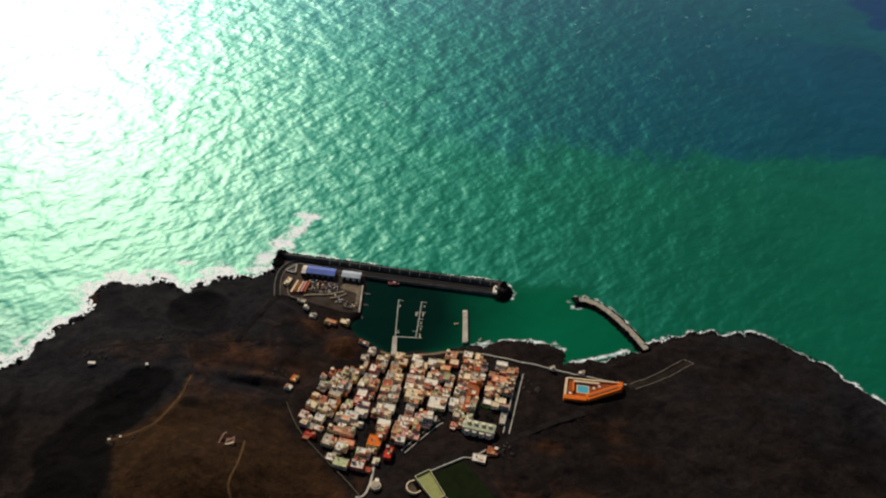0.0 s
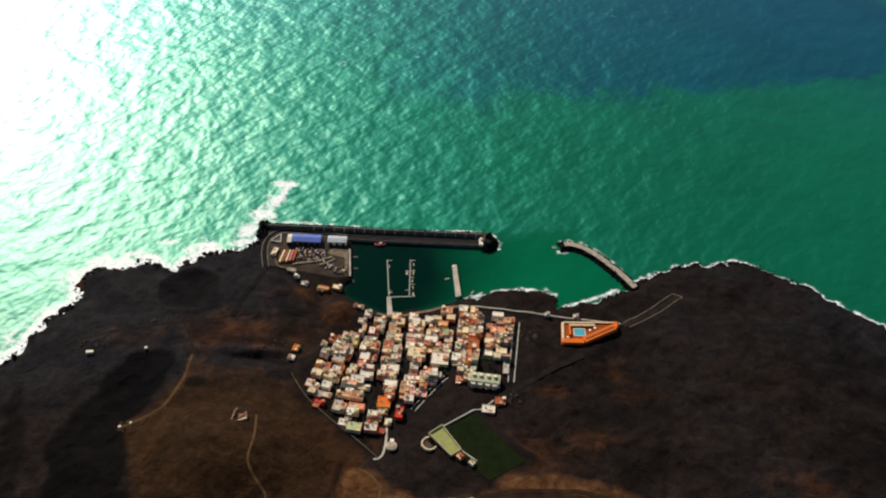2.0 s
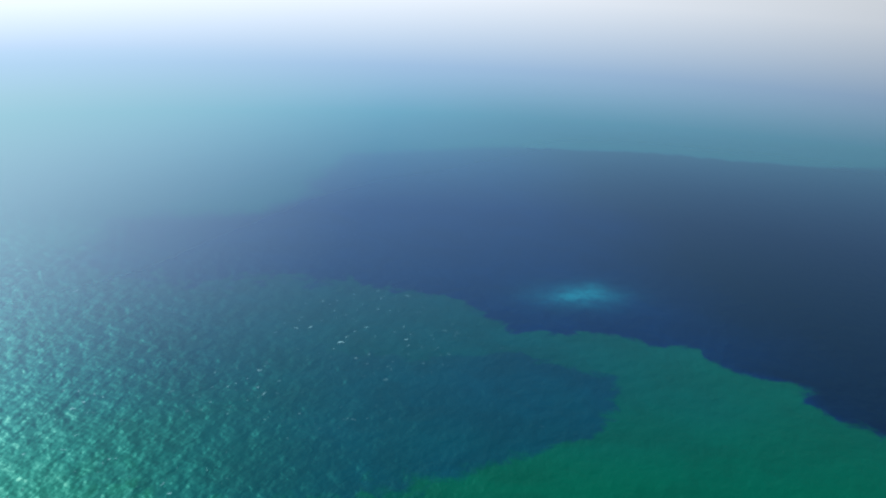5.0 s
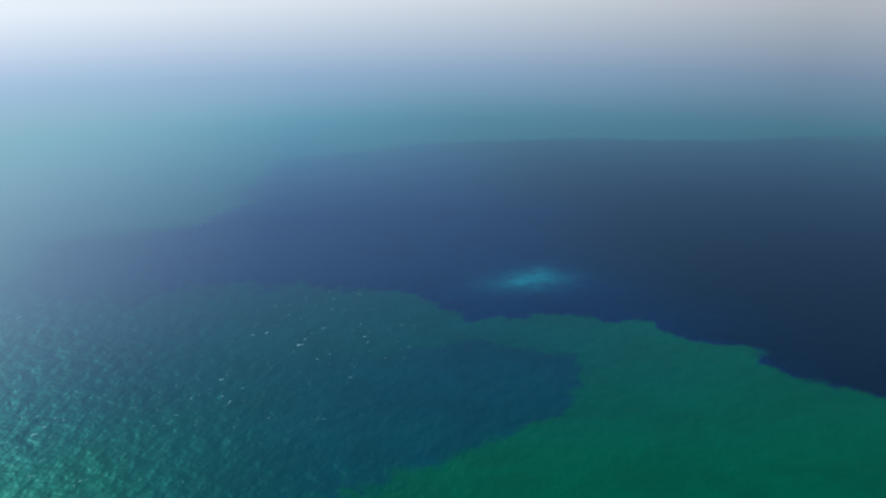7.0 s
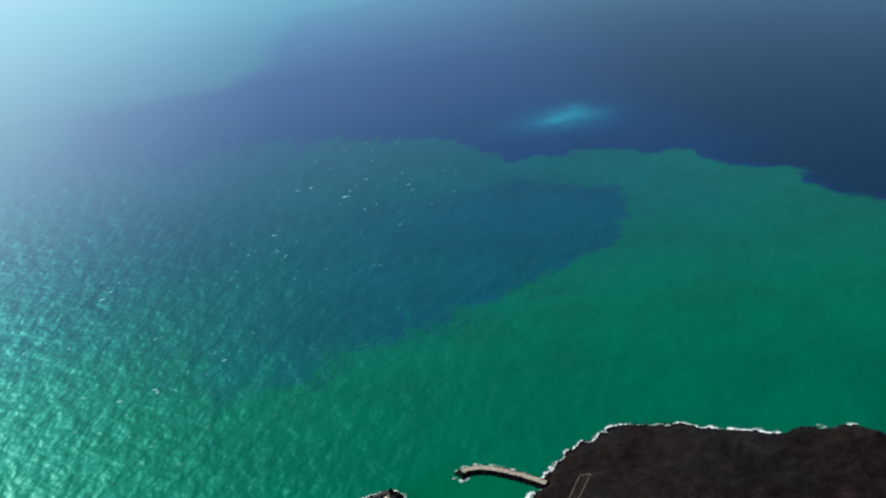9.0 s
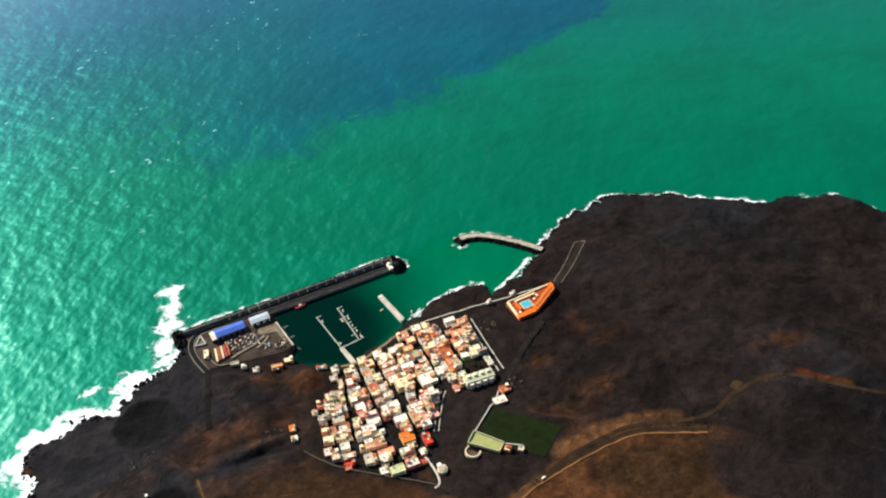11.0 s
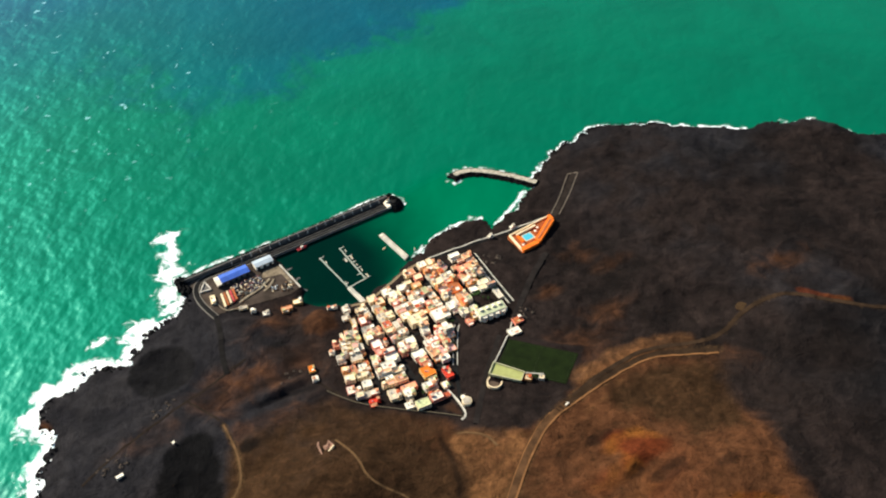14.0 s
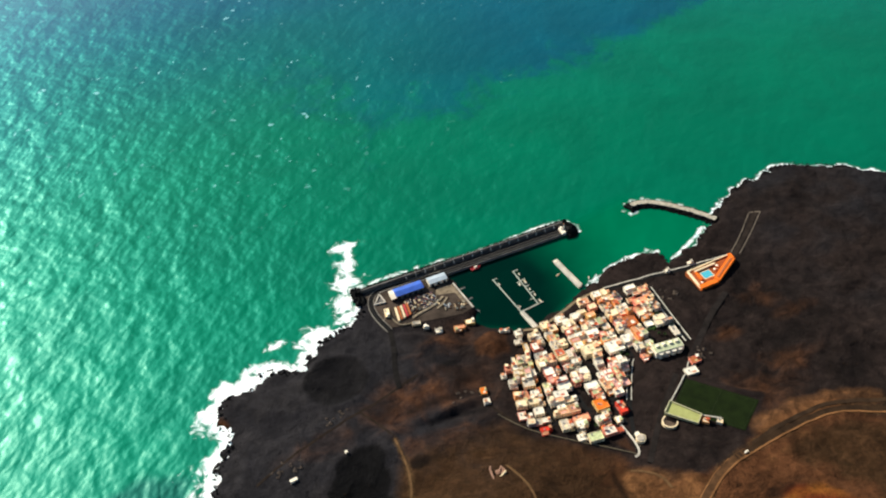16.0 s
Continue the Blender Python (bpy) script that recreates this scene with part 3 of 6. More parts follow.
caps = np.clip(1.3 * bump_at(gx, gy, 590, 980, 170, 200) - 0.2 + 0.3 * fractal(gx, gy, 120, 2), 0, 1)
caps = np.maximum(caps, 0.8 * smooth(1000, 300, gx) * smooth(150, 400, gy) * smooth(0.0, 0.5, fractal(gx + 300, gy, 160, 3)))
fade_out = smooth(1850, 4750, np.hypot(gx - 90, gy + 945) + 1050 * smooth(1400, -450, gx) * smooth(100, 1500, gy) - 420 * smooth(1100, 1900, gx))     # the far water turns transparent over the painted haze
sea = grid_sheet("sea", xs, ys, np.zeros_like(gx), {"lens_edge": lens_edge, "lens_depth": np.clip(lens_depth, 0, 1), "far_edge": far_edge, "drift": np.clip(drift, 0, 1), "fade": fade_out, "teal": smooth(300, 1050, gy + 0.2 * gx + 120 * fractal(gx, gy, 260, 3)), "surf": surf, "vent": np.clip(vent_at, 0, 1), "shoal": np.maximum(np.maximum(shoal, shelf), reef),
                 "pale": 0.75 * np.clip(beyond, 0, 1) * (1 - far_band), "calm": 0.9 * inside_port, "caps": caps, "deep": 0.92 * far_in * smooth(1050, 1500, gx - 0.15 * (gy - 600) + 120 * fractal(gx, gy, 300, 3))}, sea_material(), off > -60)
tagged(sea, "open green sea with dark blue plumes and white surf", "sea", "", "structure")

# ---- land ----
xs = steps((-3000, -800, 110), (-800, -330, 16), (-330, 960, 3), (960, 1500, 18), (1500, 4200, 110))
ys = steps((-4500, -1300, 160), (-1300, -720, 16), (-720, 60, 3))
gx, gy = np.meshgrid(xs, ys, indexing="ij")
MAIN_ROAD = [(40, -560), (86, -502), (114, -478), (136, -460), (167, -434), (197, -411), (230, -391), (263, -384), (304, -380), (349, -375), (389, -382), (414, -399), (440, -415)]
UPPER_ROAD = [(274, -379), (318, -371), (366, -367), (406, -379), (438, -398), (462, -401), (494, -391), (527, -391), (557, -404), (575, -428), (602, -461), (640, -484), (740, -560)]
PATH_WEST = [(-45, -205), (-46, -237), (-50, -262), (-60, -290), (-80, -302), (-96, -312)]
PATH_MID = [(41, -294), (45, -320), (46, -338), (43, -362), (56, -381), (68, -393), (65, -407), (57, -419), (47, -470), (17, -560)]
CART_TRACKS = [[(12, -131), (-34, -145), (-65, -153), (-116, -167), (-193, -193)], [(-65, -155), (-53, -179), (-45, -202)],
               [(150, -352), (159, -356), (173, -371), (174, -388)], [(60, -200), (72, -228), (86, -258)]]
track = np.zeros_like(gx)
for line, w, k in zip([PATH_WEST, PATH_MID] + CART_TRACKS, (9, 6, 6, 6, 7, 6), (0.55, 0.5, 0.4, 0.4, 0.5, 0.4)):
    track = np.maximum(track, k * smooth(w, w * 0.2, line_distance(gx, gy, line)))
track = np.maximum(track, 0.5 * smooth(13, 6, line_distance(gx, gy, MAIN_ROAD) + 3 * fractal(gx, gy, 20, 3)))
track = np.maximum(track, 0.42 * smooth(9, 4, line_distance(gx, gy, UPPER_ROAD) + 3 * fractal(gx, gy, 20, 3)))
d = inland(gx, gy)
BROWN = [(-46, -226), (-42, -208), (-7, -203), (27, -212), (64, -221), (82, -254), (114, -288), (146, -314), (160, -330), (163, -346), (187, -372), (225, -391), (267, -384), (273, -371), (328, -358), (388, -367), (428, -401), (442, -428),
         (420, -480), (402, -525), (376, -578), (350, -640), (300, -1000), (20, -1000), (-42, -470), (-64, -390), (-88, -327), (-97, -303), (-70, -285), (-52, -240)]
fade = 1 + 2.2 * smooth(340, 440, gx)
scrub = smooth(-14, 18, outline_distance(gx, gy, BROWN) / fade + 16 * fractal(gx, gy, 60, 4))
scrub = scrub * (0.85 + 0.3 * fractal(gx, gy, 130, 3)) * (1 - 0.38 * smooth(-262, -215, gy) * smooth(100, 60, gx))
scrub = np.maximum(scrub, 0.5 * smooth(-4, 6, outline_distance(gx, gy, [(150, -308), (172, -308), (172, -332), (164, -334)])))
scrub = np.maximum(scrub, 0.6 * smooth(-6, 6, outline_distance(gx, gy, [(87, -114), (104, -104), (116, -101), (130, -119), (120, -143), (97, -146), (84, -132)]) + 5 * fractal(gx, gy, 20, 3)))
scrub = np.maximum(scrub, 0.55 * bump_at(gx, gy, 6, -166, 95, 50) * (1 + 0.5 * fractal(gx, gy, 40, 4)))
scrub = np.maximum(scrub, 0.36 * bump_at(gx, gy, 60, -95, 75, 40) * (1 + 0.6 * fractal(gx, gy, 26, 4)))
for px, py, rx, ry in ((420, -200, 40, 26), (435, -238, 34, 16), (352, -232, 30, 16), (365, -296, 60, 22), (600, -350, 70, 26)):
    scrub = np.maximum(scrub, 0.50 * bump_at(gx, gy, px, py, rx, ry) * (1 + 0.9 * fractal(gx, gy, 30, 4)))
scrub = np.maximum(scrub, 0.42 * bump_at(gx, gy, -110, -178, 80, 26))
scrub = np.maximum(scrub, 0.9 * bump_at(gx, gy, -205, -100, 8, 15))
scrub = np.maximum(scrub, 0.45 * bump_at(gx, gy, 330, -322, 60, 46) * (1 + 0.4 * fractal(gx, gy, 40, 4)))
scrub = scrub * (1 - 0.95 * smooth(-6, 3, outline_distance(gx, gy, FIELD)))
RUST_HILL = [(257, -455), (271, -442), (294, -456), (306, -484), (284, -493), (250, -495), (263, -468)]
OCHRE = [(134, -346), (176, -350), (218, -392), (196, -412), (167, -434), (136, -460), (110, -482), (50, -540), (20, -560), (78, -455), (101, -430), (117, -409), (128, -377)]
tan = 0.8 * smooth(-8, 14, outline_distance(gx, gy, OCHRE) + 9 * fractal(gx, gy, 30, 3)) * (0.75 + 0.5 * fractal(gx, gy, 40, 4))
tan = np.maximum(tan, 0.5 * smooth(22, 6, line_distance(gx, gy, [(300, -365), (345, -357), (385, -362), (420, -378)]) + 8 * fractal(gx, gy, 30, 3)))
tan = np.maximum(tan, 0.55 * smooth(-4, 22, outline_distance(gx, gy, [(263, -388), (349, -379), (345, -395), (300, -415), (262, -415)]) + 8 * fractal(gx, gy, 30, 3)))
rust = 0.36 * smooth(-415, -500, gy - 0.1 * gx) * smooth(90, 150, gx) * smooth(400, 300, gx) + 0.16 * smooth(-8, 14, outline_distance(gx, gy, OCHRE))
rust = np.maximum(rust, 1.15 * smooth(-20, 14, outline_distance(gx, gy, RUST_HILL) + 9 * fractal(gx, gy, 22, 3)))
rust = np.maximum(rust, 0.75 * smooth(11, 2, line_distance(gx, gy, [(264, -561), (288, -573), (310, -577), (328, -587), (342, -608), (343, -622)]) + 6 * fractal(gx, gy, 24, 3)))
rust = np.maximum(rust, 0.6 * bump_at(gx, gy, 240, -486, 60, 22))
rust = np.maximum(rust * smooth(-30, 10, outline_distance(gx, gy, BROWN)), 0.75 * smooth(11, 1, line_distance(gx, gy, [(570, -406), (585, -430), (597, -447)]) + 4 * fractal(gx, gy, 18, 3)))
rust = rust + 0.12 * scrub * fractal(gx, gy, 50, 4)
olive = np.maximum(smooth(-20, 25, outline_distance(gx, gy, [(300, -385), (420, -410), (450, -440), (385, -520), (335, -500), (310, -440)]) + 14 * fractal(gx, gy, 40, 3)),
                   0.85 * smooth(215, 60, gx + 0.2 * gy + 60) * smooth(-210, -250, gy))
olive = np.maximum(olive, 0.55 * bump_at(gx, gy, 30, -262, 90, 34))
ASH_FLOWS = [[(-63, -208), (-67, -254), (-79, -281), (-98, -304), (-88, -330), (-78, -366), (-44, -470), (-130, -480), (-152, -394), (-164, -345), (-163, -316), (-154, -288), (-131, -264), (-133, -238), (-107, -216), (-85, -202)],
             [(-210, -231), (-218, -262), (-206, -285), (-198, -306), (-187, -357), (-170, -420), (-200, -420), (-213, -354), (-217, -318), (-227, -279), (-225, -250)]]
# dark ash, plus shade painted into the same mask at ridges and a hill
ash_and_shade = np.zeros_like(gx)
for flow, k in zip(ASH_FLOWS, (0.95, 0.7)):
    ash_and_shade = np.maximum(ash_and_shade, k * smooth(-2.5, 3.5, outline_distance(gx, gy, flow) + 12 * fractal(gx, gy, 26, 4)))
for plot, k in (([(37, -130), (58, -125), (66, -165), (44, -168)], 0.55), ([(-62, -151), (-25, -145), (-21, -173), (-53, -181)], 0.35)):
    ash_and_shade = np.maximum(ash_and_shade, k * smooth(-2, 3, outline_distance(gx, gy, plot) + 4 * fractal(gx, gy, 16, 3)))
ash_and_shade = np.maximum(ash_and_shade, 0.85 * smooth(-4, 8, outline_distance(gx, gy, [(284, -606), (303, -592), (324, -594), (336, -610), (326, -640), (290, -640)]) + 5 * fractal(gx, gy, 16, 2)))
# dark spots; the one at 258, -494 paints the rust hill's shadow
for px, py, rx, ry, k in ((262, -438, 16, 7, 0.7), (258, -494, 12, 7, 0.75), (285, -514, 22, 9, 0.6), (-32, -248, 11, 11, 0.8), (330, -540, 16, 7, 0.5)):
    ash_and_shade = np.maximum(ash_and_shade, k * smooth(1.3, 0.6, ((gx - px) / rx) ** 2 + ((gy - py) / ry) ** 2 + 0.9 * fractal(gx, gy, 14, 3)))
GULLY = [(136, -338), (132, -350), (128, -377), (117, -409), (101, -430), (79, -455), (50, -500)]
ash_and_shade = np.maximum(ash_and_shade, 0.6 * smooth(4.0, 1.2, line_distance(gx, gy, GULLY) + 1.5 * fractal(gx, gy, 12, 2)))
# two dark strips that paint the shadow of low ridges into the ground
ash_and_shade = np.maximum(ash_and_shade, 0.6 * smooth(5.0, 2.0, line_distance(gx, gy, [(1, -202), (21, -201), (57, -211)]) + 2 * fractal(gx, gy, 12, 2)))
ash_and_shade = np.maximum(ash_and_shade, 0.65 * smooth(7, 2, line_distance(gx, gy, [(-15, -177), (19, -175), (48, -181)]) + 3 * fractal(gx, gy, 14, 2)))
ash_and_shade = np.maximum(ash_and_shade, 0.7 * smooth(41, 36, np.hypot(gx + 73, gy + 96) + 6 * fractal(gx, gy, 34, 3)))
grey = smooth(80, -10, gx + 30 * fractal(gx, gy, 60, 3)) * smooth(-310, -215, gy + 40 * fractal(gx, gy, 80, 3))
grey = np.maximum(grey, smooth(-0.22, 0.2, fractal(gx, gy + 300, 190, 5, 0.6)) * smooth(430, 580, gx))
ash_and_shade = np.maximum(ash_and_shade, 0.5 * smooth(0.0, 0.4, fractal(gx - 500, gy, 75, 5, 0.6)) * smooth(330, 400, gx) * smooth(-420, -380, gy))
ash_and_shade = np.maximum(ash_and_shade, 0.6 * smooth(400, 520, gx + 30 * fractal(gx, gy, 70, 3)) * smooth(-405, -455, gy))
ash_and_shade = np.maximum(ash_and_shade, 0.12 * smooth(430, 620, gx + 40 * fractal(gx, gy, 90, 3)))
sheet = grid_sheet("ground", xs, ys, ground_height(gx, gy), {"scrub": scrub, "rust": rust, "pathway": track, "ash": ash_and_shade * 0.9, "olive": 0.7 * olive, "grey": grey, "tan": np.clip(tan, 0, 1)}, land_material(), d > -30)
tagged(sheet, "black lava coast rising to brown volcanic scrub", "ground", "", "structure")

# ---- harbour ----
CONCRETE = surface("pale_concrete", (0.52, 0.47, 0.40), 0.9, 0.5, 9, 0.25)
GREY_CONCRETE = surface("weathered_concrete", (0.120, 0.112, 0.105), 0.9, 0.5, 9, 0.3)
QUAY = surface("dark_quay", (0.022, 0.021, 0.021), 0.92, 0.6, 14, 0.35)
ASPHALT = surface("worn_asphalt", (0.0104, 0.0100, 0.0100), 0.92, 0.4, 12, 0.3)
RUBBLE = surface("black_basalt", (0.0072, 0.0070, 0.0072), 0.9, 0.8, 5, 0.4)
WHITE = surface("white_paint", (0.84, 0.74, 0.59), 0.7, 0.3, 4, 0.12, jitter=0.1)
BLUE_ROOF = surface("blue_sheet_roof", (0.035, 0.11, 0.50), 0.5, 0.4, 8, 0.2)
GREY_ROOF = surface("pale_grey_sheet_roof", (0.40, 0.46, 0.52), 0.5, 0.4, 8, 0.15)
TERRACOTTA = surface("terracotta", (0.42, 0.13, 0.05), 0.85, 0.3, 5, 0.25, jitter=0.15)
WOOD = surface("grey_deck_wood", (0.40, 0.40, 0.34), 0.8, 0.3, 4, 0.25)
GLASS = surface("dark_window_glass", (0.02, 0.025, 0.03), 0.15, 0.4, 4, 0.2)
DIRT_ROAD = surface("pale_dirt_road", (0.200, 0.092, 0.0360), 0.95, 0.8, 12, 0.3)


def rocks(name, spots, material, label, parent=None):
    """Loose blocks joined into one heap: rows of x, y, z, size."""
    local = np.random.RandomState(len(spots))
    cube = np.array([(a, b, c) for a in (-1, 1) for b in (-1, 1) for c in (-1, 1)], float)
    quads = [(0, 1, 3, 2), (4, 6, 7, 5), (0, 4, 5, 1), (2, 3, 7, 6), (0, 2, 6, 4), (1, 5, 7, 3)]
    verts, faces = [], []
    for k, (x, y, z, r) in enumerate(spots):
        turn = np.linalg.qr(local.randn(3, 3))[0]
        c = (cube * local.uniform(0.7, 1.2, 3) + local.uniform(-0.28, 0.28, (8, 3))) * r * 0.55
        verts.append(c @ turn + (x, y, z))
        faces += [tuple(8 * k + i for i in q) for q in quads]
    me = bpy.data.meshes.new(name)
    me.from_pydata(np.concatenate(verts).tolist(), [], faces)
    me.materials.append(material)
    ob = new(name, me)
    if parent is not None:
        ob.parent = parent
        ob["kind"] = "stuff"
        return ob
    return tagged(ob, label, "rocks", "", "stuff")


# main breakwater: caisson quay, crown wall with buttresses, armour of basalt blocks, round head with its beacon
breakwater = thing("breakwater", pose(0, 0, 0), "long dark concrete breakwater with a buttressed crown wall", "breakwater")
part("quay_deck", prism(bmesh.new(), [(50, 7), (282, 6), (282, 18), (2, 20), (2, 12)], -8, 3.8), QUAY, breakwater, "dark worn quay deck")
part("quay_edge", prism(bmesh.new(), [(104, 6.2), (280, 5.2), (280, 6.0), (104, 7.0)], -7, 4.2), GREY_CONCRETE, breakwater)
part("crown_wall", prism(bmesh.new(), [(0, 21.5), (278, 20.5), (278, 22.5), (0, 23.5)], -4, 9.0), GREY_CONCRETE, breakwater, "tall weathered crown wall")
for o, x0 in ((0, 20), (-4.6, 104), (4.6, 6)):
    part("kerb", prism(bmesh.new(), [(x0, 13.8 + o), (276, 12.8 + o), (276, 13.5 + o), (x0, 14.5 + o)], 3, 4.5), surface("worn_kerb", (0.095, 0.086, 0.076), 0.9), breakwater, "pale dusty kerb")
bm = boxes((-0.4, 0.4, -2.6, 1.6, 0, 5.5))
for v in bm.verts:
    if v.co.z > 4 and v.co.y < -1.5:
        v.co.z = 3.4
butt = part("buttress", bm, surface("pale_buttress", (0.55, 0.52, 0.46), 0.9), breakwater, "pale concrete buttress")
butt.matrix_basis = pose(60, 21.2, 3.8)
for k in range(1, 17):
    shared("buttress", butt.data, breakwater, pose(60 + 12.8 * k, 21.2 - 0.003 * 12.8 * k, 3.8))
spots = []
for _ in range(1500):
    x = rng.uniform(-6, 284)
    k = rng.rand()
    spread = np.interp(x, (100, 145, 190, 230), (10.0, 4.5, 5.0, 8.0))
    spots.append((x, 23 + spread * k + rng.uniform(-1, 1), 7.2 - 8.0 * k + rng.uniform(-0.5, 0.6), rng.uniform(1.6, 3.0)))
for _ in range(420):
    a, k = rng.uniform(-1.9, 1.9), rng.rand()
    spots.append((280 + (4 + 9 * k) * math.cos(a), 13 + (7 + 10 * k) * math.sin(a) * 0.95, 6 - 6.5 * k, rng.uniform(1.6, 2.8)))
for _ in range(160):
    spots.append((rng.uniform(-10, 2), rng.uniform(6, 34), rng.uniform(-1, 4), rng.uniform(2, 3.4)))
rocks("armour", spots, RUBBLE, "", breakwater)
bm = bmesh.new()
drum(bm, 279, 13, 9.5, 8.5, -6, 5.6, 20)
part("round_head", bm, QUAY, breakwater)
bm = boxes((269, 274, 4, 15, 3.8, 6.8), (270.5, 273.0, 11.5, 14.5, 6.8, 9.2))
part("head_platform", bm, WHITE, breakwater, "white painted platform at the head")

beacon = thing("beacon", pose(275.5, 13, 5.6), "small white harbour beacon tower", "beacon")
part("tower", drum(bmesh.new(), 0, 0, 1.3, 0.9, 0, 6.5, 12), WHITE, beacon)
part("gallery", drum(bmesh.new(), 0, 0, 1.6, 1.6, 6.5, 6.9, 12), GREY_CONCRETE, beacon)
part("lantern", drum(bmesh.new(), 0, 0, 0.6, 0.5, 6.9, 8.4, 10), TERRACOTTA, beacon, "red lantern housing")

# curved inner breakwater
ARM = [(371, 12), (382, 16), (400, 10), (417, -4), (432, -21), (445, -38), (458, -58)]
mole = thing("curved_breakwater", pose(0, 0, 0), "curved pale rubble breakwater with a concrete crest", "breakwater")
p = along(ARM, 3)
dd = np.gradient(p, axis=0)
dd /= np.linalg.norm(dd, axis=1)[:, None]
nn = np.c_[-dd[:, 1], dd[:, 0]]
bm = bmesh.new()
rows = []
for (x, y), (sx, sy) in zip(p, nn):
    rows.append([bm.verts.new((x + sx * o, y + sy * o, z)) for o, z in ((8, -3), (3.4, 3.4), (-3.4, 3.4), (-8, -3))])
for a, b in zip(rows, rows[1:]):
    for k in range(3):
        bm.faces.new((a[k], a[k + 1], b[k + 1], b[k]))
bm.faces.new(rows[0]), bm.faces.new(rows[-1][::-1])
part("core", bm, RUBBLE, mole)
bm = bmesh.new()
rows = []
for (x, y), (sx, sy) in zip(p[2:], nn[2:]):
    rows.append([bm.verts.new((x + sx * o, y + sy * o, z)) for o, z in ((4.2, 2.0), (4.0, 4.3), (-3.4, 4.3), (-3.6, 2.0))])
for a, b in zip(rows, rows[1:]):
    for k in range(3):
        bm.faces.new((a[k], a[k + 1], b[k + 1], b[k]))
bm.faces.new(rows[0]), bm.faces.new(rows[-1][::-1])
part("crest", bm, surface("sunlit_rubble_concrete", (0.4300, 0.3800, 0.3000), 0.9, 0.9, 4, 0.35), mole, "pale concrete crest")
spots = []
for _ in range(620):
    i = rng.randint(0, len(p))
    o = rng.uniform(3.2, 8.5) * rng.choice((-1, 1))
    spots.append((p[i, 0] + nn[i, 0] * o + rng.uniform(-1, 1), p[i, 1] + nn[i, 1] * o, 3.4 - (abs(o) - 3.2) * 0.75, rng.uniform(1.2, 2.3)))
rocks("armour", spots, RUBBLE, "", mole)

# stone pier and marina
pier = thing("pier", pose(0, 0, 0), "straight pale concrete pier in the harbour", "pier")
part("deck", prism(bmesh.new(), [(236.2, -31), (241.4, -30), (248, -84), (242, -86)], -5, 2.6), CONCRETE, pier)
part("parapet", prism(bmesh.new(), [(240.6, -31), (241.6, -31), (248.2, -84), (247, -84)], 2.6, 3.9), CONCRETE, pier)
part("end_block", boxes((236.2, 240.2, -35.5, -32, 2.6, 3.4)), WHITE, pier)

rootp = thing("landing_pier", pose(0, 0, 0), "short pale concrete pier leading to the pontoons", "pier")
part("deck", prism(bmesh.new(), [(160, -91), (165, -91), (169.5, -124), (163, -124)], -5, 2.4), CONCRETE, rootp)
part("kerb", prism(bmesh.new(), [(160, -91), (160.6, -91), (163.6, -122), (163, -122)], 2.4, 2.9), WHITE, rootp)
pontoon = thing("pontoon", pose(0, 0, 0), "floating marina pontoon with finger berths", "pontoon")


def plank_run(name, a, b, w, parent, mat=WOOD, z=0.75):
    a, b = np.array(a, float), np.array(b, float)
    s = (b - a) / np.linalg.norm(b - a)
    o = np.array((-s[1], s[0])) * w / 2
    return part(name, prism(bmesh.new(), [tuple(a - o), tuple(b - o), tuple(b + o), tuple(a + o)], -0.6, z), mat, parent)


plank_run("walkway", (162.5, -90), (156, -25), 1.35, pontoon)
plank_run("walkway", (161.5, -89.5), (188, -86.5), 1.35, pontoon, z=0.8)
plank_run("walkway", (186.5, -85), (184.5, -23), 1.35, pontoon)
for x0, y0, x1, y1 in ((156.2, -26, 162, -25.5), (161, -79, 165, -78.6), (184.6, -24, 191, -23.4), (185.2, -42, 192, -41.5), (185.3, -43, 179.5, -43.2),
                       (185.6, -54, 191, -53.6), (186, -66, 192, -65.6), (186.2, -76, 181, -76.2), (187, -86.6, 194, -86)):
    plank_run("finger", (x0, y0), (x1, y1), 0.9, pontoon, z=0.7)
for x, y in ((156.3, -28), (160, -62), (185, -36), (186.2, -70)):
    part("pile", drum(bmesh.new(), x + 1.6, y, 0.28, 0.28, -3, 2.6, 8), GREY_CONCRETE, pontoon)


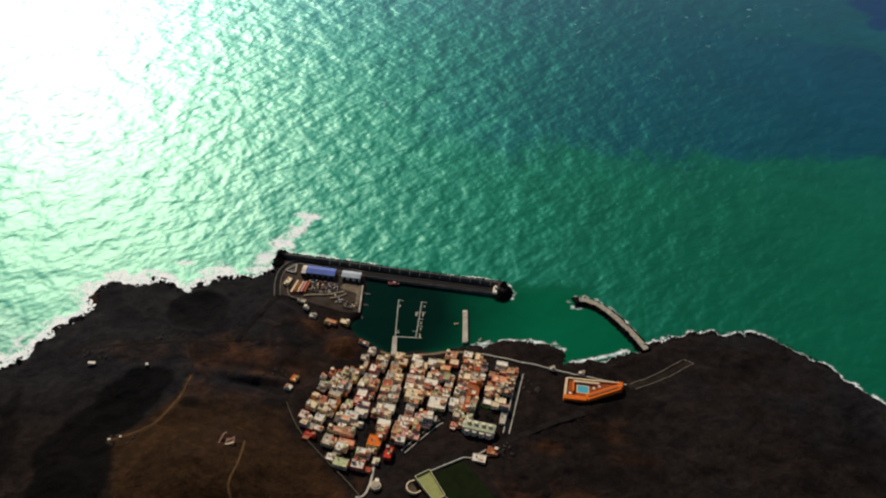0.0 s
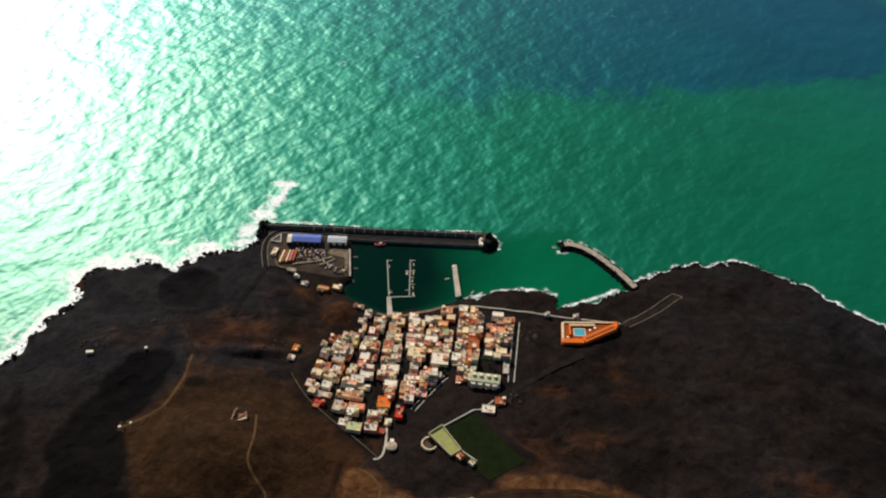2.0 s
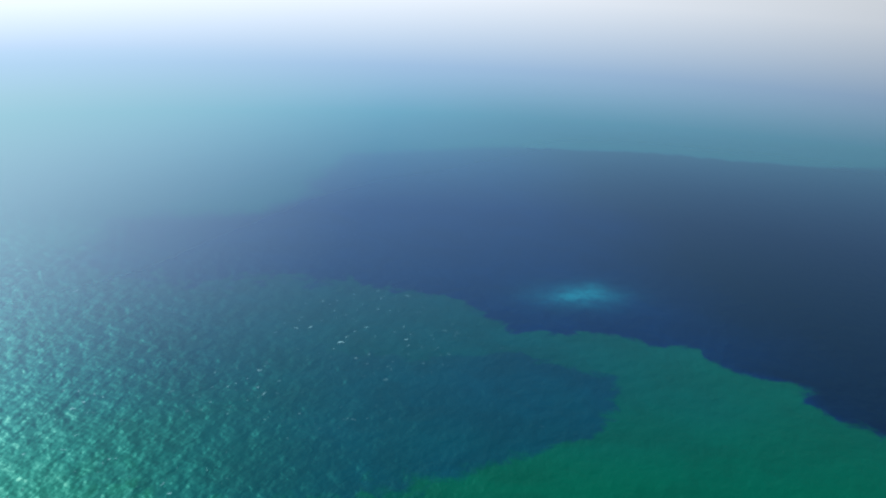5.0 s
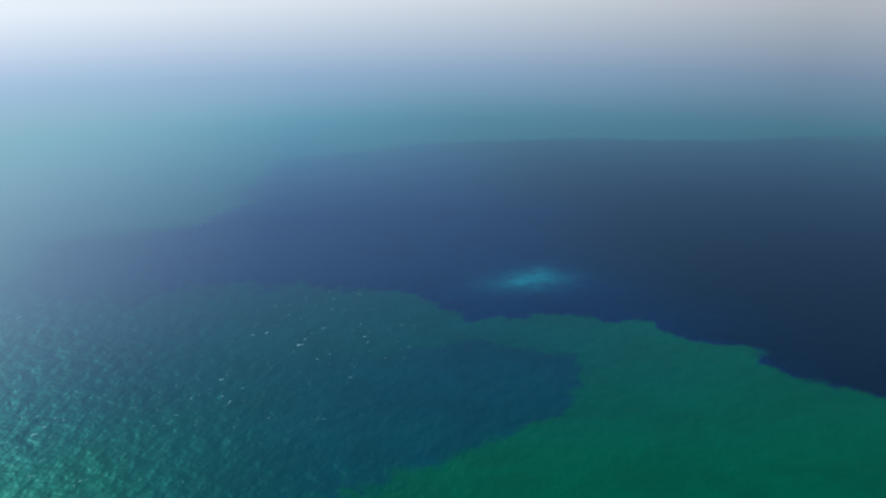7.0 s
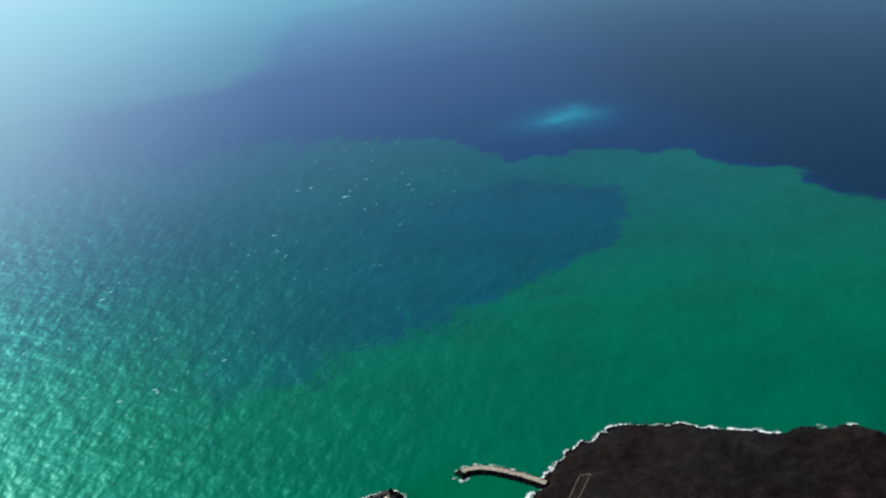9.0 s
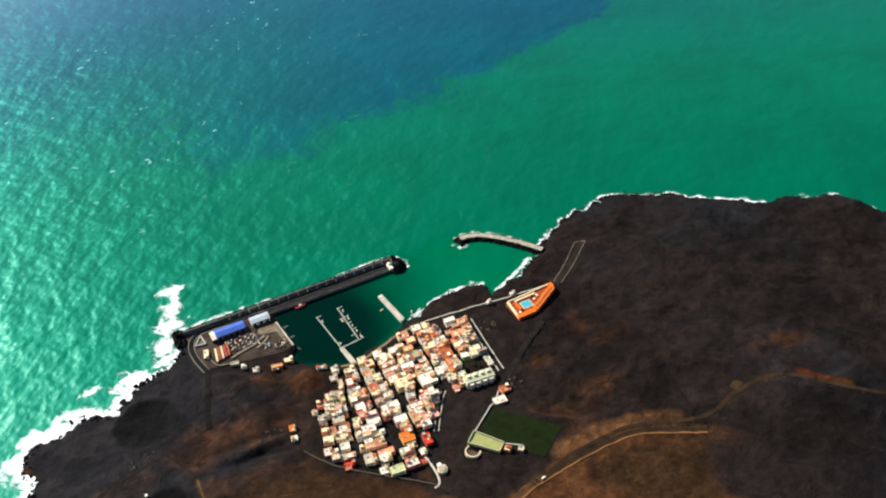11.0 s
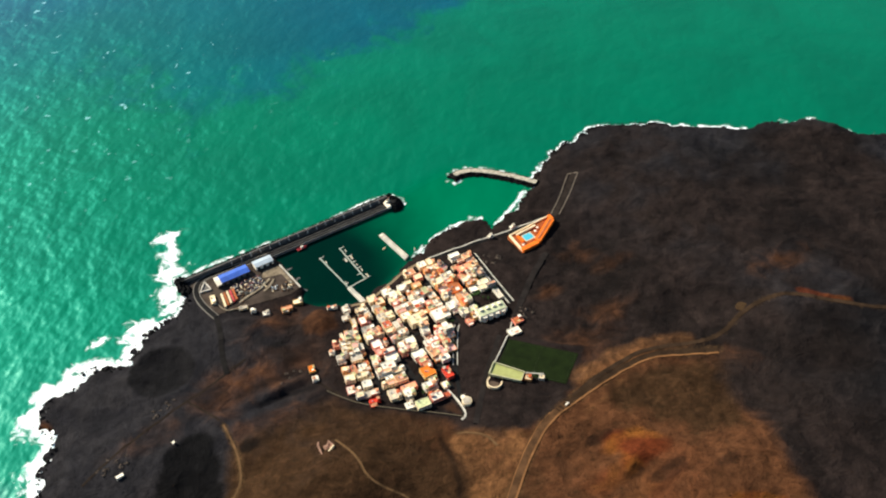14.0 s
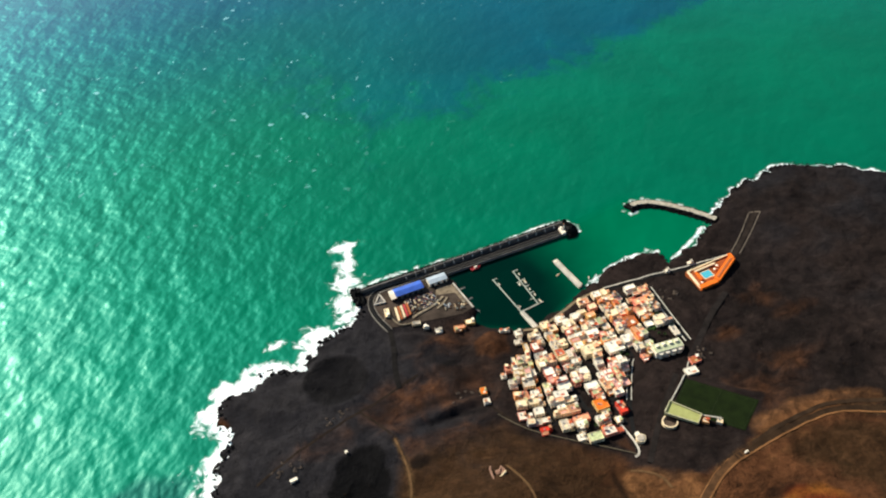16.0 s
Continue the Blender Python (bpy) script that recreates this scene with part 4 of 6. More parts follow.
def boat(x, y, turn, long, hull_mat, deck_mat, label, z=0.0, group="moored boats", mast=False):
    b = thing("boat", pose(x, y, z, 0, 0, turn), label, "boat", group)
    w, h = long * 0.30, long * 0.14 + 0.35
    outline = [(-0.5, 0.42), (-0.1, 0.5), (0.25, 0.40), (0.5, 0.0), (0.25, -0.40), (-0.1, -0.5), (-0.5, -0.42)]
    bm = bmesh.new()
    rings = [[bm.verts.new((px * long * s, py * w * s, zz)) for px, py in outline] for s, zz in ((0.80, -0.3), (0.97, h * 0.5), (1.0, h))]
    for r0, r1 in zip(rings, rings[1:]):
        for k in range(7):
            bm.faces.new((r0[k], r0[(k + 1) % 7], r1[(k + 1) % 7], r1[k]))
    bm.faces.new(rings[0][::-1])
    inner = [bm.verts.new((v.co.x * 0.86, v.co.y * 0.8, h)) for v in rings[-1]]
    floor = [bm.verts.new((v.co.x, v.co.y, h * 0.6)) for v in inner]
    for k in range(7):
        j = (k + 1) % 7
        bm.faces.new((rings[-1][k], rings[-1][j], inner[j], inner[k])), bm.faces.new((inner[k], inner[j], floor[j], floor[k]))
    bm.faces.new(floor)
    part("hull", bm, hull_mat, b)
    part("cabin", boxes((-0.12 * long, 0.16 * long, -0.24 * w, 0.24 * w, h * 0.6, h + 0.13 * long, 0.12)), deck_mat, b)
    if mast:
        part("mast", drum(bmesh.new(), 0.12 * long, 0, 0.09, 0.05, h, h + long * 1.1, 6), WHITE, b)
    return b


RED = surface("red_paint", (0.45, 0.03, 0.035), 0.5, 0.3, 3, 0.2)
BLUE = surface("blue_paint", (0.04, 0.12, 0.34), 0.5, 0.3, 3, 0.2)
CREAM = surface("cream_paint", (0.80, 0.63, 0.40), 0.7, 0.3, 4, 0.15, jitter=0.1)
boat(145.5, 2.2, 3, 14, RED, WHITE, "red hulled fishing boat moored at the quay")
boat(104, 3, 5, 9, BLUE, WHITE, "blue fishing boat moored at the quay")
for x, y, a, n in ((189, -31, 90, 4.5), (189.5, -46, 90, 6.5), (182, -47, 90, 4.5), (189, -60, 80, 4), (190, -71, 95, 4.5), (191, -83, 100, 6.5), (159.5, -36, 90, 4.5), (164, -82, 10, 5), (181, -47, 85, 5)):
    boat(x, y, a, n, WHITE, CREAM if n > 6 else WHITE, "small white motor boat moored at a pontoon", mast=n > 6.4)
boat(231, -54, 20, 6, CREAM, WHITE, "small pale skiff moored off the pier")
boat(262, -75, 60, 5, WHITE, CREAM, "small white rowing boat near the pier")

# boatyard
tagged(mesh_object("yard_paving", prism(bmesh.new(), [(6, -44), (4, 18), (20, 20), (104, 10), (108, -12), (113, -60), (98, -64), (62, -57), (36, -51), (12, -47)], -3, 4.0),
                   surface("stained_yard_concrete", (0.0560, 0.0410, 0.0320), 0.92, 0.7, 11, 0.45)), "stained dark concrete boatyard paving", "paving", "", "structure")
tagged(mesh_object("quay_kerb", prism(bmesh.new(), [(107.5, -12), (109.3, -12), (114.4, -60), (112.4, -60)], -5, 4.7), CONCRETE), "pale concrete kerb along the quay", "kerb", "", "structure")
for x0, y0, x1, y1 in ((109, -22, 120, -21.4), (111, -42, 121, -41.6), (113.5, -58, 119, -66)):
    s = thing("jetty", pose(0, 0, 0), "short floating jetty by the quay", "jetty", "quay jetties")
    plank_run("deck", (x0, y0), (x1, y1), 1.6, s, GREY_CONCRETE)
    plank_run("fender", (x0, y0 - 1.1), (x1, y1 - 1.1), 0.4, s, WOOD, 0.5)


def gable_shed(name, x0, x1, y0, y1, z, eave, ridge, roof_mat, wall_mat, label, along_x=True):
    s = thing(name, pose((x0 + x1) / 2, (y0 + y1) / 2, z), label, "shed")
    a, b = (x1 - x0) / 2, (y1 - y0) / 2
    bm = boxes((-a, a, -b, b, -1.5, eave))
    if along_x:
        ends = [[bm.verts.new((sx * a, -b, eave)), bm.verts.new((sx * a, b, eave)), bm.verts.new((sx * a, 0, ridge))] for sx in (-1, 1)]
    else:
        ends = [[bm.verts.new((-a, sx * b, eave)), bm.verts.new((a, sx * b, eave)), bm.verts.new((0, sx * b, ridge))] for sx in (-1, 1)]
    for e in ends:
        bm.faces.new(e)
    part("wall", bm, wall_mat, s)
    o, t = 0.5, 0.18
    for side in (-1, 1):
        bm = bmesh.new()
        if along_x:
            drop = (ridge - eave) / b * (b + o)
            q = [(-a - o, 0, ridge), (a + o, 0, ridge), (a + o, side * (b + o), ridge - drop), (-a - o, side * (b + o), ridge - drop)]
        else:
            drop = (ridge - eave) / a * (a + o)
            q = [(0, -b - o, ridge), (0, b + o, ridge), (side * (a + o), b + o, ridge - drop), (side * (a + o), -b - o, ridge - drop)]
        lo, hi = [bm.verts.new((x, y, zz + 0.03)) for x, y, zz in q], [bm.verts.new((x, y, zz + t)) for x, y, zz in q]
        bm.faces.new(lo[::-1]), bm.faces.new(hi)
        for k in range(4):
            bm.faces.new((lo[k], lo[(k + 1) % 4], hi[(k + 1) % 4], hi[k]))
        part("roof_slope", bm, roof_mat, s)
    count = max(2, int((2 * a) / 7))
    for k in range(count):
        w = -a + (k + 0.5) * 2 * a / count
        part("bay_door", boxes((w - 1.8, w + 1.8, -b - 0.12, -b + 0.1, 0, min(4, eave - 0.5))), GLASS, s)
    return s


gable_shed("boat_shed", 36, 71.5, -8, 5, 4, 6.0, 7.6, BLUE_ROOF, GREY_CONCRETE, "long boat shed with a bright blue sheet roof")
gable_shed("boat_shed_annex", 30.5, 35.5, -9, 5, 4, 5.4, 6.4, WHITE, WHITE, "white gabled annex at the end of the blue shed")
gable_shed("fish_shed", 80.5, 103.5, -6, 5, 4, 5.5, 6.6, GREY_ROOF, WHITE, "fish shed with a pale grey sheet roof")
bm = prism(bmesh.new(), [(9, -4), (22, -6), (20, 10)], 4.0, 4.5)
tri = thing("walled_triangle", pose(0, 0, 0), "triangular plot walled in pale concrete", "enclosure")
part("floor", bm, GREY_CONCRETE, tri)
for a, b in (((9, -4), (22, -6)), ((22, -6), (20, 10)), ((20, 10), (9, -4))):
    plank_run("enclosure_wall", a, b, 1.2, tri, CONCRETE, 6.0)
for k, m in enumerate((CREAM, TERRACOTTA, CREAM, MATERIALS["red_paint"], TERRACOTTA)):
    s = thing("net_store", pose(0, 0, 0), "row of low net stores with a worn roof", "store", "net stores")
    plank_run("row_wall", (29 + 3.6 * k, -21), (25.5 + 3.9 * k, -42 + 0.8 * k), 1.6, s, CREAM, 6.2)
    plank_run("row_roof", (29 + 3.6 * k, -20.6), (25.5 + 3.9 * k, -42.4 + 0.8 * k), 2.3, s, m, 6.6 + 0.1 * k)
tagged(mesh_object("quay_apron", prism(bmesh.new(), [(87, -11), (107, -13), (109.5, -44), (110.5, -52), (106, -52), (104, -28), (92, -25), (81, -21)], 3, 4.25), surface("beige_quay_concrete", (0.20, 0.155, 0.105), 0.9, 0.6, 6, 0.45)),
       "beige worn concrete apron along the quay", "paving", "", "structure")

local = np.random.RandomState(21)
HULLS = [WHITE, CREAM, WOOD, GREY_CONCRETE, surface("rust_brown_paint", (0.16, 0.09, 0.05), 0.8), GREY_ROOF]
for k in range(20):
    x, y = ((local.uniform(42, 84), local.uniform(-40, -15)), (local.uniform(80, 106), local.uniform(-56, -40)))[k % 3 == 0]
    n = local.uniform(3.5, 7.5)
    boat(x, y, local.normal(70, 25), n, HULLS[local.randint(6)], HULLS[local.randint(6)], "small boat laid up on the yard paving", 4.3, "boats laid up in the yard")
for k in range(46):
    x, y = ((local.uniform(42, 82), local.uniform(-40, -14)), (local.uniform(86, 108), local.uniform(-56, -44)))[k % 4 == 0]
    w, dpt, h = local.uniform(0.9, 2.6), local.uniform(0.9, 3.4), local.uniform(0.6, 1.9)
    c = thing("crate_stack", pose(x, y, 4.3, 0, 0, local.uniform(0, 90)), "stack of fishing crates and gear on the yard", "crates", "gear in the yard")
    m = [HULLS[4], CREAM, GREY_CONCRETE, HULLS[4], WOOD][local.randint(5)]
    part("lower_crate", boxes((-w / 2, w / 2, -dpt / 2, dpt / 2, -0.3, h * 0.6)), m, c)
    part("upper_crate", boxes((-w / 2.6, w / 2.8, -dpt / 3, dpt / 2.2, h * 0.6, h)), m, c)
NETTING = surface("violet_grey_netting", (0.060, 0.052, 0.075), 0.95, 0.4, 3, 0.5)
for k in range(40):
    x, y = local.uniform(44, 80), local.uniform(-36, -14)
    rx, ry, h = local.uniform(1.5, 4.0), local.uniform(1.2, 3.0), local.uniform(0.7, 1.6)
    heap = thing("net_pile", pose(x, y, 4.2, 0, 0, local.uniform(0, 180)), "heap of violet-grey fishing nets on the yard", "nets", "gear in the yard")
    bm = bmesh.new()
    rings = [[bm.verts.new((rx * q * local.uniform(0.8, 1.15) * math.cos(a), ry * q * local.uniform(0.8, 1.15) * math.sin(a), zz)) for a in np.linspace(0, 2 * math.pi, 11, False)]
             for q, zz in ((1.0, -0.2), (0.86, h * 0.5), (0.5, h * 0.9), (0.15, h))]
    for r0, r1 in zip(rings, rings[1:]):
        for j in range(11):
            bm.faces.new((r0[j], r0[(j + 1) % 11], r1[(j + 1) % 11], r1[j]))
    bm.faces.new(rings[-1]), bm.faces.new(rings[0][::-1])
    part("heap", bm, NETTING, heap)
    part("float_line", boxes((-rx * 0.5, rx * 0.4, -0.25, 0.25, h * 0.8, h + 0.2)), [WOOD, TERRACOTTA, CREAM][k % 3], heap, "strung floats")

for line, w, h in (([(42, -44), (54, -40), (68, -38), (79, -33), (88, -28)], 2.6, 0.9), ([(92, -31), (84, -39), (74, -43)], 2.4, 0.8), ([(19, -32), (23, -49), (33, -51), (41, -52)], 1.1, 1.2)):
    ribbon("stone_edging", line, w, surface("beige_stones", (0.27, 0.215, 0.150), 0.9, 0.8, 2.5, 0.5), h, 1, "rough beige stone edging round the gear", "edging", level=4.3)
LOOP = [(10, -50), (4, -26), (3, -6), (9, 11), (22, 18), (55, 15), (104, 10.4)]
ribbon("yard_road", LOOP, 6, ASPHALT, 0.30, 1, "asphalt road round the boatyard", "road", level=4.0)
p = along(LOOP, 3)
for o in (-3.4, 3.4):
    dd = np.gradient(p, axis=0)
    dd /= np.linalg.norm(dd, axis=1)[:, None]
    q = p + np.c_[-dd[:, 1], dd[:, 0]] * o
    ribbon("road_kerb", [tuple(v) for v in q[::3]], 0.9, surface("dusty_kerb", (0.20, 0.18, 0.155), 0.9), 0.55, 1, "pale dusty road kerb", "kerb", level=4.0)
ribbon("approach_road", [(10, -50), (4, -80), (-8, -112), (-14, -140)], 6, surface("ash_road", (0.0088, 0.0076, 0.0072), 0.95), 0.25, 1, "dark ash road", "road")

# ---- roads and walls ----
EDGE = surface("pale_wall", (0.50, 0.46, 0.39), 0.9, 0.5, 6, 0.2)
ribbon("main_road", MAIN_ROAD[:8], 7.5, surface("tan_road", (0.085, 0.042, 0.019), 0.95, 0.8, 9, 0.4), 0.37, 2, "tan dirt road over the brown slope", "road")
ribbon("main_road", MAIN_ROAD[6:], 6.5, surface("brown_road", (0.030, 0.0165, 0.0085), 0.95, 0.8, 14, 0.35), 0.35, 2, "brown surfaced road over the lava slope", "road")
for o, w, first, last in ((4.2, 1.4, 0, 46), (-4.2, 2.0, 0, 200), (0.8, 0.9, 0, 36)):
    p = along(MAIN_ROAD, 6)
    dd = np.gradient(p, axis=0)
    dd /= np.linalg.norm(dd, axis=1)[:, None]
    q = (p + np.c_[-dd[:, 1], dd[:, 0]] * o)[first:last:2]
    ribbon("road_verge", [tuple(v) for v in q], w, DIRT_ROAD, 0.6, 2, "pale dusty verge", "verge")
ribbon("upper_road", UPPER_ROAD, 5, surface("brown_track", (0.0330, 0.0190, 0.0105), 0.95, 0.8, 14, 0.35), 0.35, 2, "brown dirt road", "road")
ribbon("dirt_path", PATH_WEST, 2.3, surface("ochre_track", (0.1050, 0.0580, 0.0260), 0.95, 0.8, 9, 0.35), 0.15, 1.5, "ochre dirt path", "path")
ribbon("dirt_path", PATH_MID, 2.2, MATERIALS["ochre_track"], 0.15, 1.5, "ochre dirt path", "path")
tagged(mesh_object("parking_pad", prism(bmesh.new(), [(504 + 7 * math.cos(a), -384 + 7 * math.sin(a)) for a in np.linspace(0, 2 * math.pi, 18, False)], hz(504, -384) - 3, hz(504, -384) + 0.8),
       surface("pale_dirt", (0.0480, 0.0270, 0.0125), 0.95, 0.8, 9, 0.3)), "round pale dirt pad beside the road", "ground", "", "structure")
ribbon("east_road", [(436, -126), (470, -101), (507, -73)], 5.5, surface("grey_track", (0.0240, 0.0175, 0.0140), 0.95, 0.8, 9, 0.35), 0.3, 1.5, "grey road to the lava shore", "road")
for line in ([(437, -119), (466, -97.5), (500, -69)], [(444, -127), (474, -105), (512, -76)], [(501, -68), (512, -75)]):
    ribbon("east_road_kerb", line, 1.5, surface("dull_kerb", (0.135, 0.108, 0.085), 0.9, 0.8, 6, 0.4), 0.7, 1.5, "low dusty kerb", "kerb")
ribbon("seafront_road", [(266, -105), (298, -109), (360, -116), (434, -125)], 4, ASPHALT, 0.3, 2.0, "concrete seafront road", "road")
ribbon("seafront_wall", [(266, -102.5), (298, -106), (360, -112.5), (434, -121.5)], 1.5, EDGE, 1.0, 2.5, "pale seafront wall", "wall")
ribbon("promenade", [(150, -119), (172, -124), (203, -113.5), (236, -102), (262, -104)], 3.2, surface("beige_paving", (0.22, 0.165, 0.105), 0.9, 0.6, 7, 0.3), 0.4, 3, "beige paved promenade beside the harbour", "pavement")
ribbon("dirt_lane", [(386, -179), (348, -202), (315, -229), (292, -247)], 7, surface("grey_brown_lane", (0.0165, 0.0128, 0.0116), 0.95, 0.8, 8, 0.4), 0.25, 1.5, "dark dusty lane over the lava", "road")
ribbon("dirt_lane", [(262, -262), (244, -280), (219, -301), (195, -326), (172, -352)], 6, MATERIALS["grey_brown_lane"], 0.25, 1.5, "dark dusty lane beside the football field", "road")
EAST_STREET = [(313, -128), (309, -170), (304, -224)]
ribbon("east_street", EAST_STREET, 5, ASPHALT, 0.2, 1.5, "asphalt street on the town edge", "road")
for o in (-3.2, 3.2):
    ribbon("pavement", [(x + o, y) for x, y in EAST_STREET], 1.2, EDGE, 0.45, 1.5, "pale pavement", "pavement")
SE_STREET = [(234, -218), (229, -223), (215, -244), (200, -268)]
TIP_STREET = [(174, -292), (175, -310), (174, -326), (171, -336), (164, -338)]
ribbon("south_east_street", SE_STREET + [(186, -296), (174, -322), (171, -334)], 4.2, ASPHALT, 0.2, 1.5, "asphalt street on the town edge", "road")
for o in (-2.4, 2.4):
    ribbon("pavement", [(x + o * 0.84, y - o * 0.54) for x, y in SE_STREET], 0.9, EDGE, 0.45, 1.5, "pale pavement", "pavement")
ribbon("pavement", TIP_STREET, 2.2, EDGE, 0.45, 1.5, "pale pavement round the tip of the village", "pavement")
ribbon("boundary_wall", [(66, -224), (86, -259), (120, -292), (152, -319), (168, -336)], 0.8, surface("ochre_wall", (0.13, 0.105, 0.07), 0.9), 1.2, 1.5, "low ochre boundary wall", "wall")
FIELD_WALL = [(285, -252), (268, -271), (234, -295), (221, -303)]
ribbon("field_wall", FIELD_WALL, 1.3, EDGE, 1.6, 2, "white wall beside the football field", "wall")
for line in CART_TRACKS:
    ribbon("cart_track", line, 2.4, MATERIALS["ochre_track"] if line[0][0] > 140 else surface("dusty_track", (0.0190, 0.0125, 0.0085), 0.95, 0.8, 9, 0.35), 0.12, 1.5, "faint dusty cart track over the lava", "path")

# streets of the grid
def street_x(name, y):
    a, b = {"s5": ((146, -140), (113, -258)), "s4": ((165, -128), (149, -310)), "s3": ((187, -128), (180, -296)), "s2": ((244, -118), (237, -218)),
            "s1": ((278, -118), (270, -200)), "e": ((313, -118), (303, -226)), "w": ((112, -160), (77, -250))}[name]
    return a[0] + (b[0] - a[0]) * (y - a[1]) / (b[1] - a[1])


for key, y0, y1 in (("s5", -150, -262), ("s4", -126, -308), ("s3", -126, -296), ("s2", -116, -216), ("s1", -122, -212)):
    ribbon("street", [(street_x(key, y), y) for y in np.linspace(y0, y1, 6)], 4.6, ASPHALT, 0.2, 1.5, "narrow asphalt street between houses", "road")
for y, x0, x1 in ((-206, 100, 236), (-262, 92, 190)):
    ribbon("street", [(x, y + (x - x0) * 0.03) for x in np.linspace(x0, x1, 6)], 4.0, ASPHALT, 0.24, 1.5, "narrow asphalt street between houses", "road")

# ---- houses ----
WALLS = [("white", WHITE), ("white", WHITE), ("white", WHITE), ("cream", CREAM), ("cream", CREAM),
         ("peach", surface("peach_render", (0.80, 0.33, 0.11), 0.85, 0.3, 4, 0.15, jitter=0.12)),
         ("ochre", surface("ochre_render", (0.66, 0.37, 0.11), 0.85, 0.3, 4, 0.15, jitter=0.12)),
         ("pink", surface("pink_render", (0.76, 0.24, 0.16), 0.85, 0.3, 4, 0.15, jitter=0.12)),
         ("grey", surface("grey_render", (0.34, 0.32, 0.30), 0.85, 0.3, 4, 0.2, jitter=0.12))]
ORANGE = surface("orange_render", (0.8000, 0.1650, 0.0200), 0.8, 0.3, 4, 0.15)
SCARLET = surface("scarlet_render", (0.6400, 0.0520, 0.0280), 0.8, 0.3, 4, 0.15)
ROOFS = [("white", surface("white_roof_coat", (0.87, 0.79, 0.65), 0.85, 0.4, 3, 0.2, jitter=0.12)), ("cream", surface("cream_roof_coat", (0.86, 0.68, 0.43), 0.9, 0.4, 3, 0.25, jitter=0.15)),
         ("cream", MATERIALS["cream_roof_coat"]), ("grey", surface("grey_roof_coat", (0.52, 0.45, 0.36), 0.9, 0.4, 3, 0.25, jitter=0.2)), ("grey", MATERIALS["grey_roof_coat"]),
         ("terracotta", surface("terracotta_roof_coat", (0.74, 0.33, 0.18), 0.9, 0.4, 3, 0.25, jitter=0.2)), ("white", MATERIALS["white_roof_coat"]),
         ("brown", surface("brown_roof_coat", (0.54, 0.26, 0.14), 0.9, 0.4, 3, 0.25, jitter=0.2)),
         ("olive", surface("olive_roof_coat", (0.46, 0.49, 0.26), 0.9, 0.4, 3, 0.3, jitter=0.2)),
         ("brick-red", surface("brick_roof_coat", (0.46, 0.095, 0.045), 0.9, 0.4, 3, 0.25, jitter=0.2))]
TANK = surface("grey_tank", (0.22, 0.23, 0.25), 0.6, 0.3, 2, 0.2)
bm = boxes((-0.6, 0.6, -0.10, 0.06, -0.65, 0.65))
pane_mesh = bpy.data.meshes.new("window_pane")
bm.to_mesh(pane_mesh), bm.free()
pane_mesh.materials.append(GLASS)
bm = boxes((-0.72, 0.72, -0.22, 0.05, -0.78, -0.66))
sill_mesh = bpy.data.meshes.new("window_sill")
bm.to_mesh(sill_mesh), bm.free()
sill_mesh.materials.append(CONCRETE)
bm = boxes((-0.5, 0.5, -0.08, 0.06, 0.0, 2.1))
door_mesh = bpy.data.meshes.new("house_door")
bm.to_mesh(door_mesh), bm.free()
door_mesh.materials.append(surface("brown_door", (0.10, 0.055, 0.03), 0.6, 0.2, 2, 0.2))
STOREY = {1: "one", 2: "two", 3: "three"}


def block_with_terrace(h, x0, x1, y0, y1, z1, wall, roof, base=-2.5):
    """A flat-roofed volume: walls up to a parapet, with the terrace floor sunk inside it."""
    t, up = 0.25, 0.5
    bm = bmesh.new()
    o, i = [(x0, y0), (x1, y0), (x1, y1), (x0, y1)], [(x0 + t, y0 + t), (x1 - t, y0 + t), (x1 - t, y1 - t), (x0 + t, y1 - t)]
    rings = [[bm.verts.new((x, y, z)) for x, y in ps] for ps, z in ((o, base), (o, z1 + up), (i, z1 + up), (i, z1 - 0.1))]
    for a, b in zip(rings, rings[1:]):
        for k in range(4):
            bm.faces.new((a[k], a[(k + 1) % 4], b[(k + 1) % 4], b[k]))
    bm.faces.new(rings[0][::-1]), bm.faces.new(rings[-1])
    part("wall_shell", bm, wall, h)
    return part("roof_terrace", boxes((x0 + t + 0.01, x1 - t - 0.01, y0 + t + 0.01, y1 - t - 0.01, z1 - 0.06, z1 + 0.06)), roof, h)


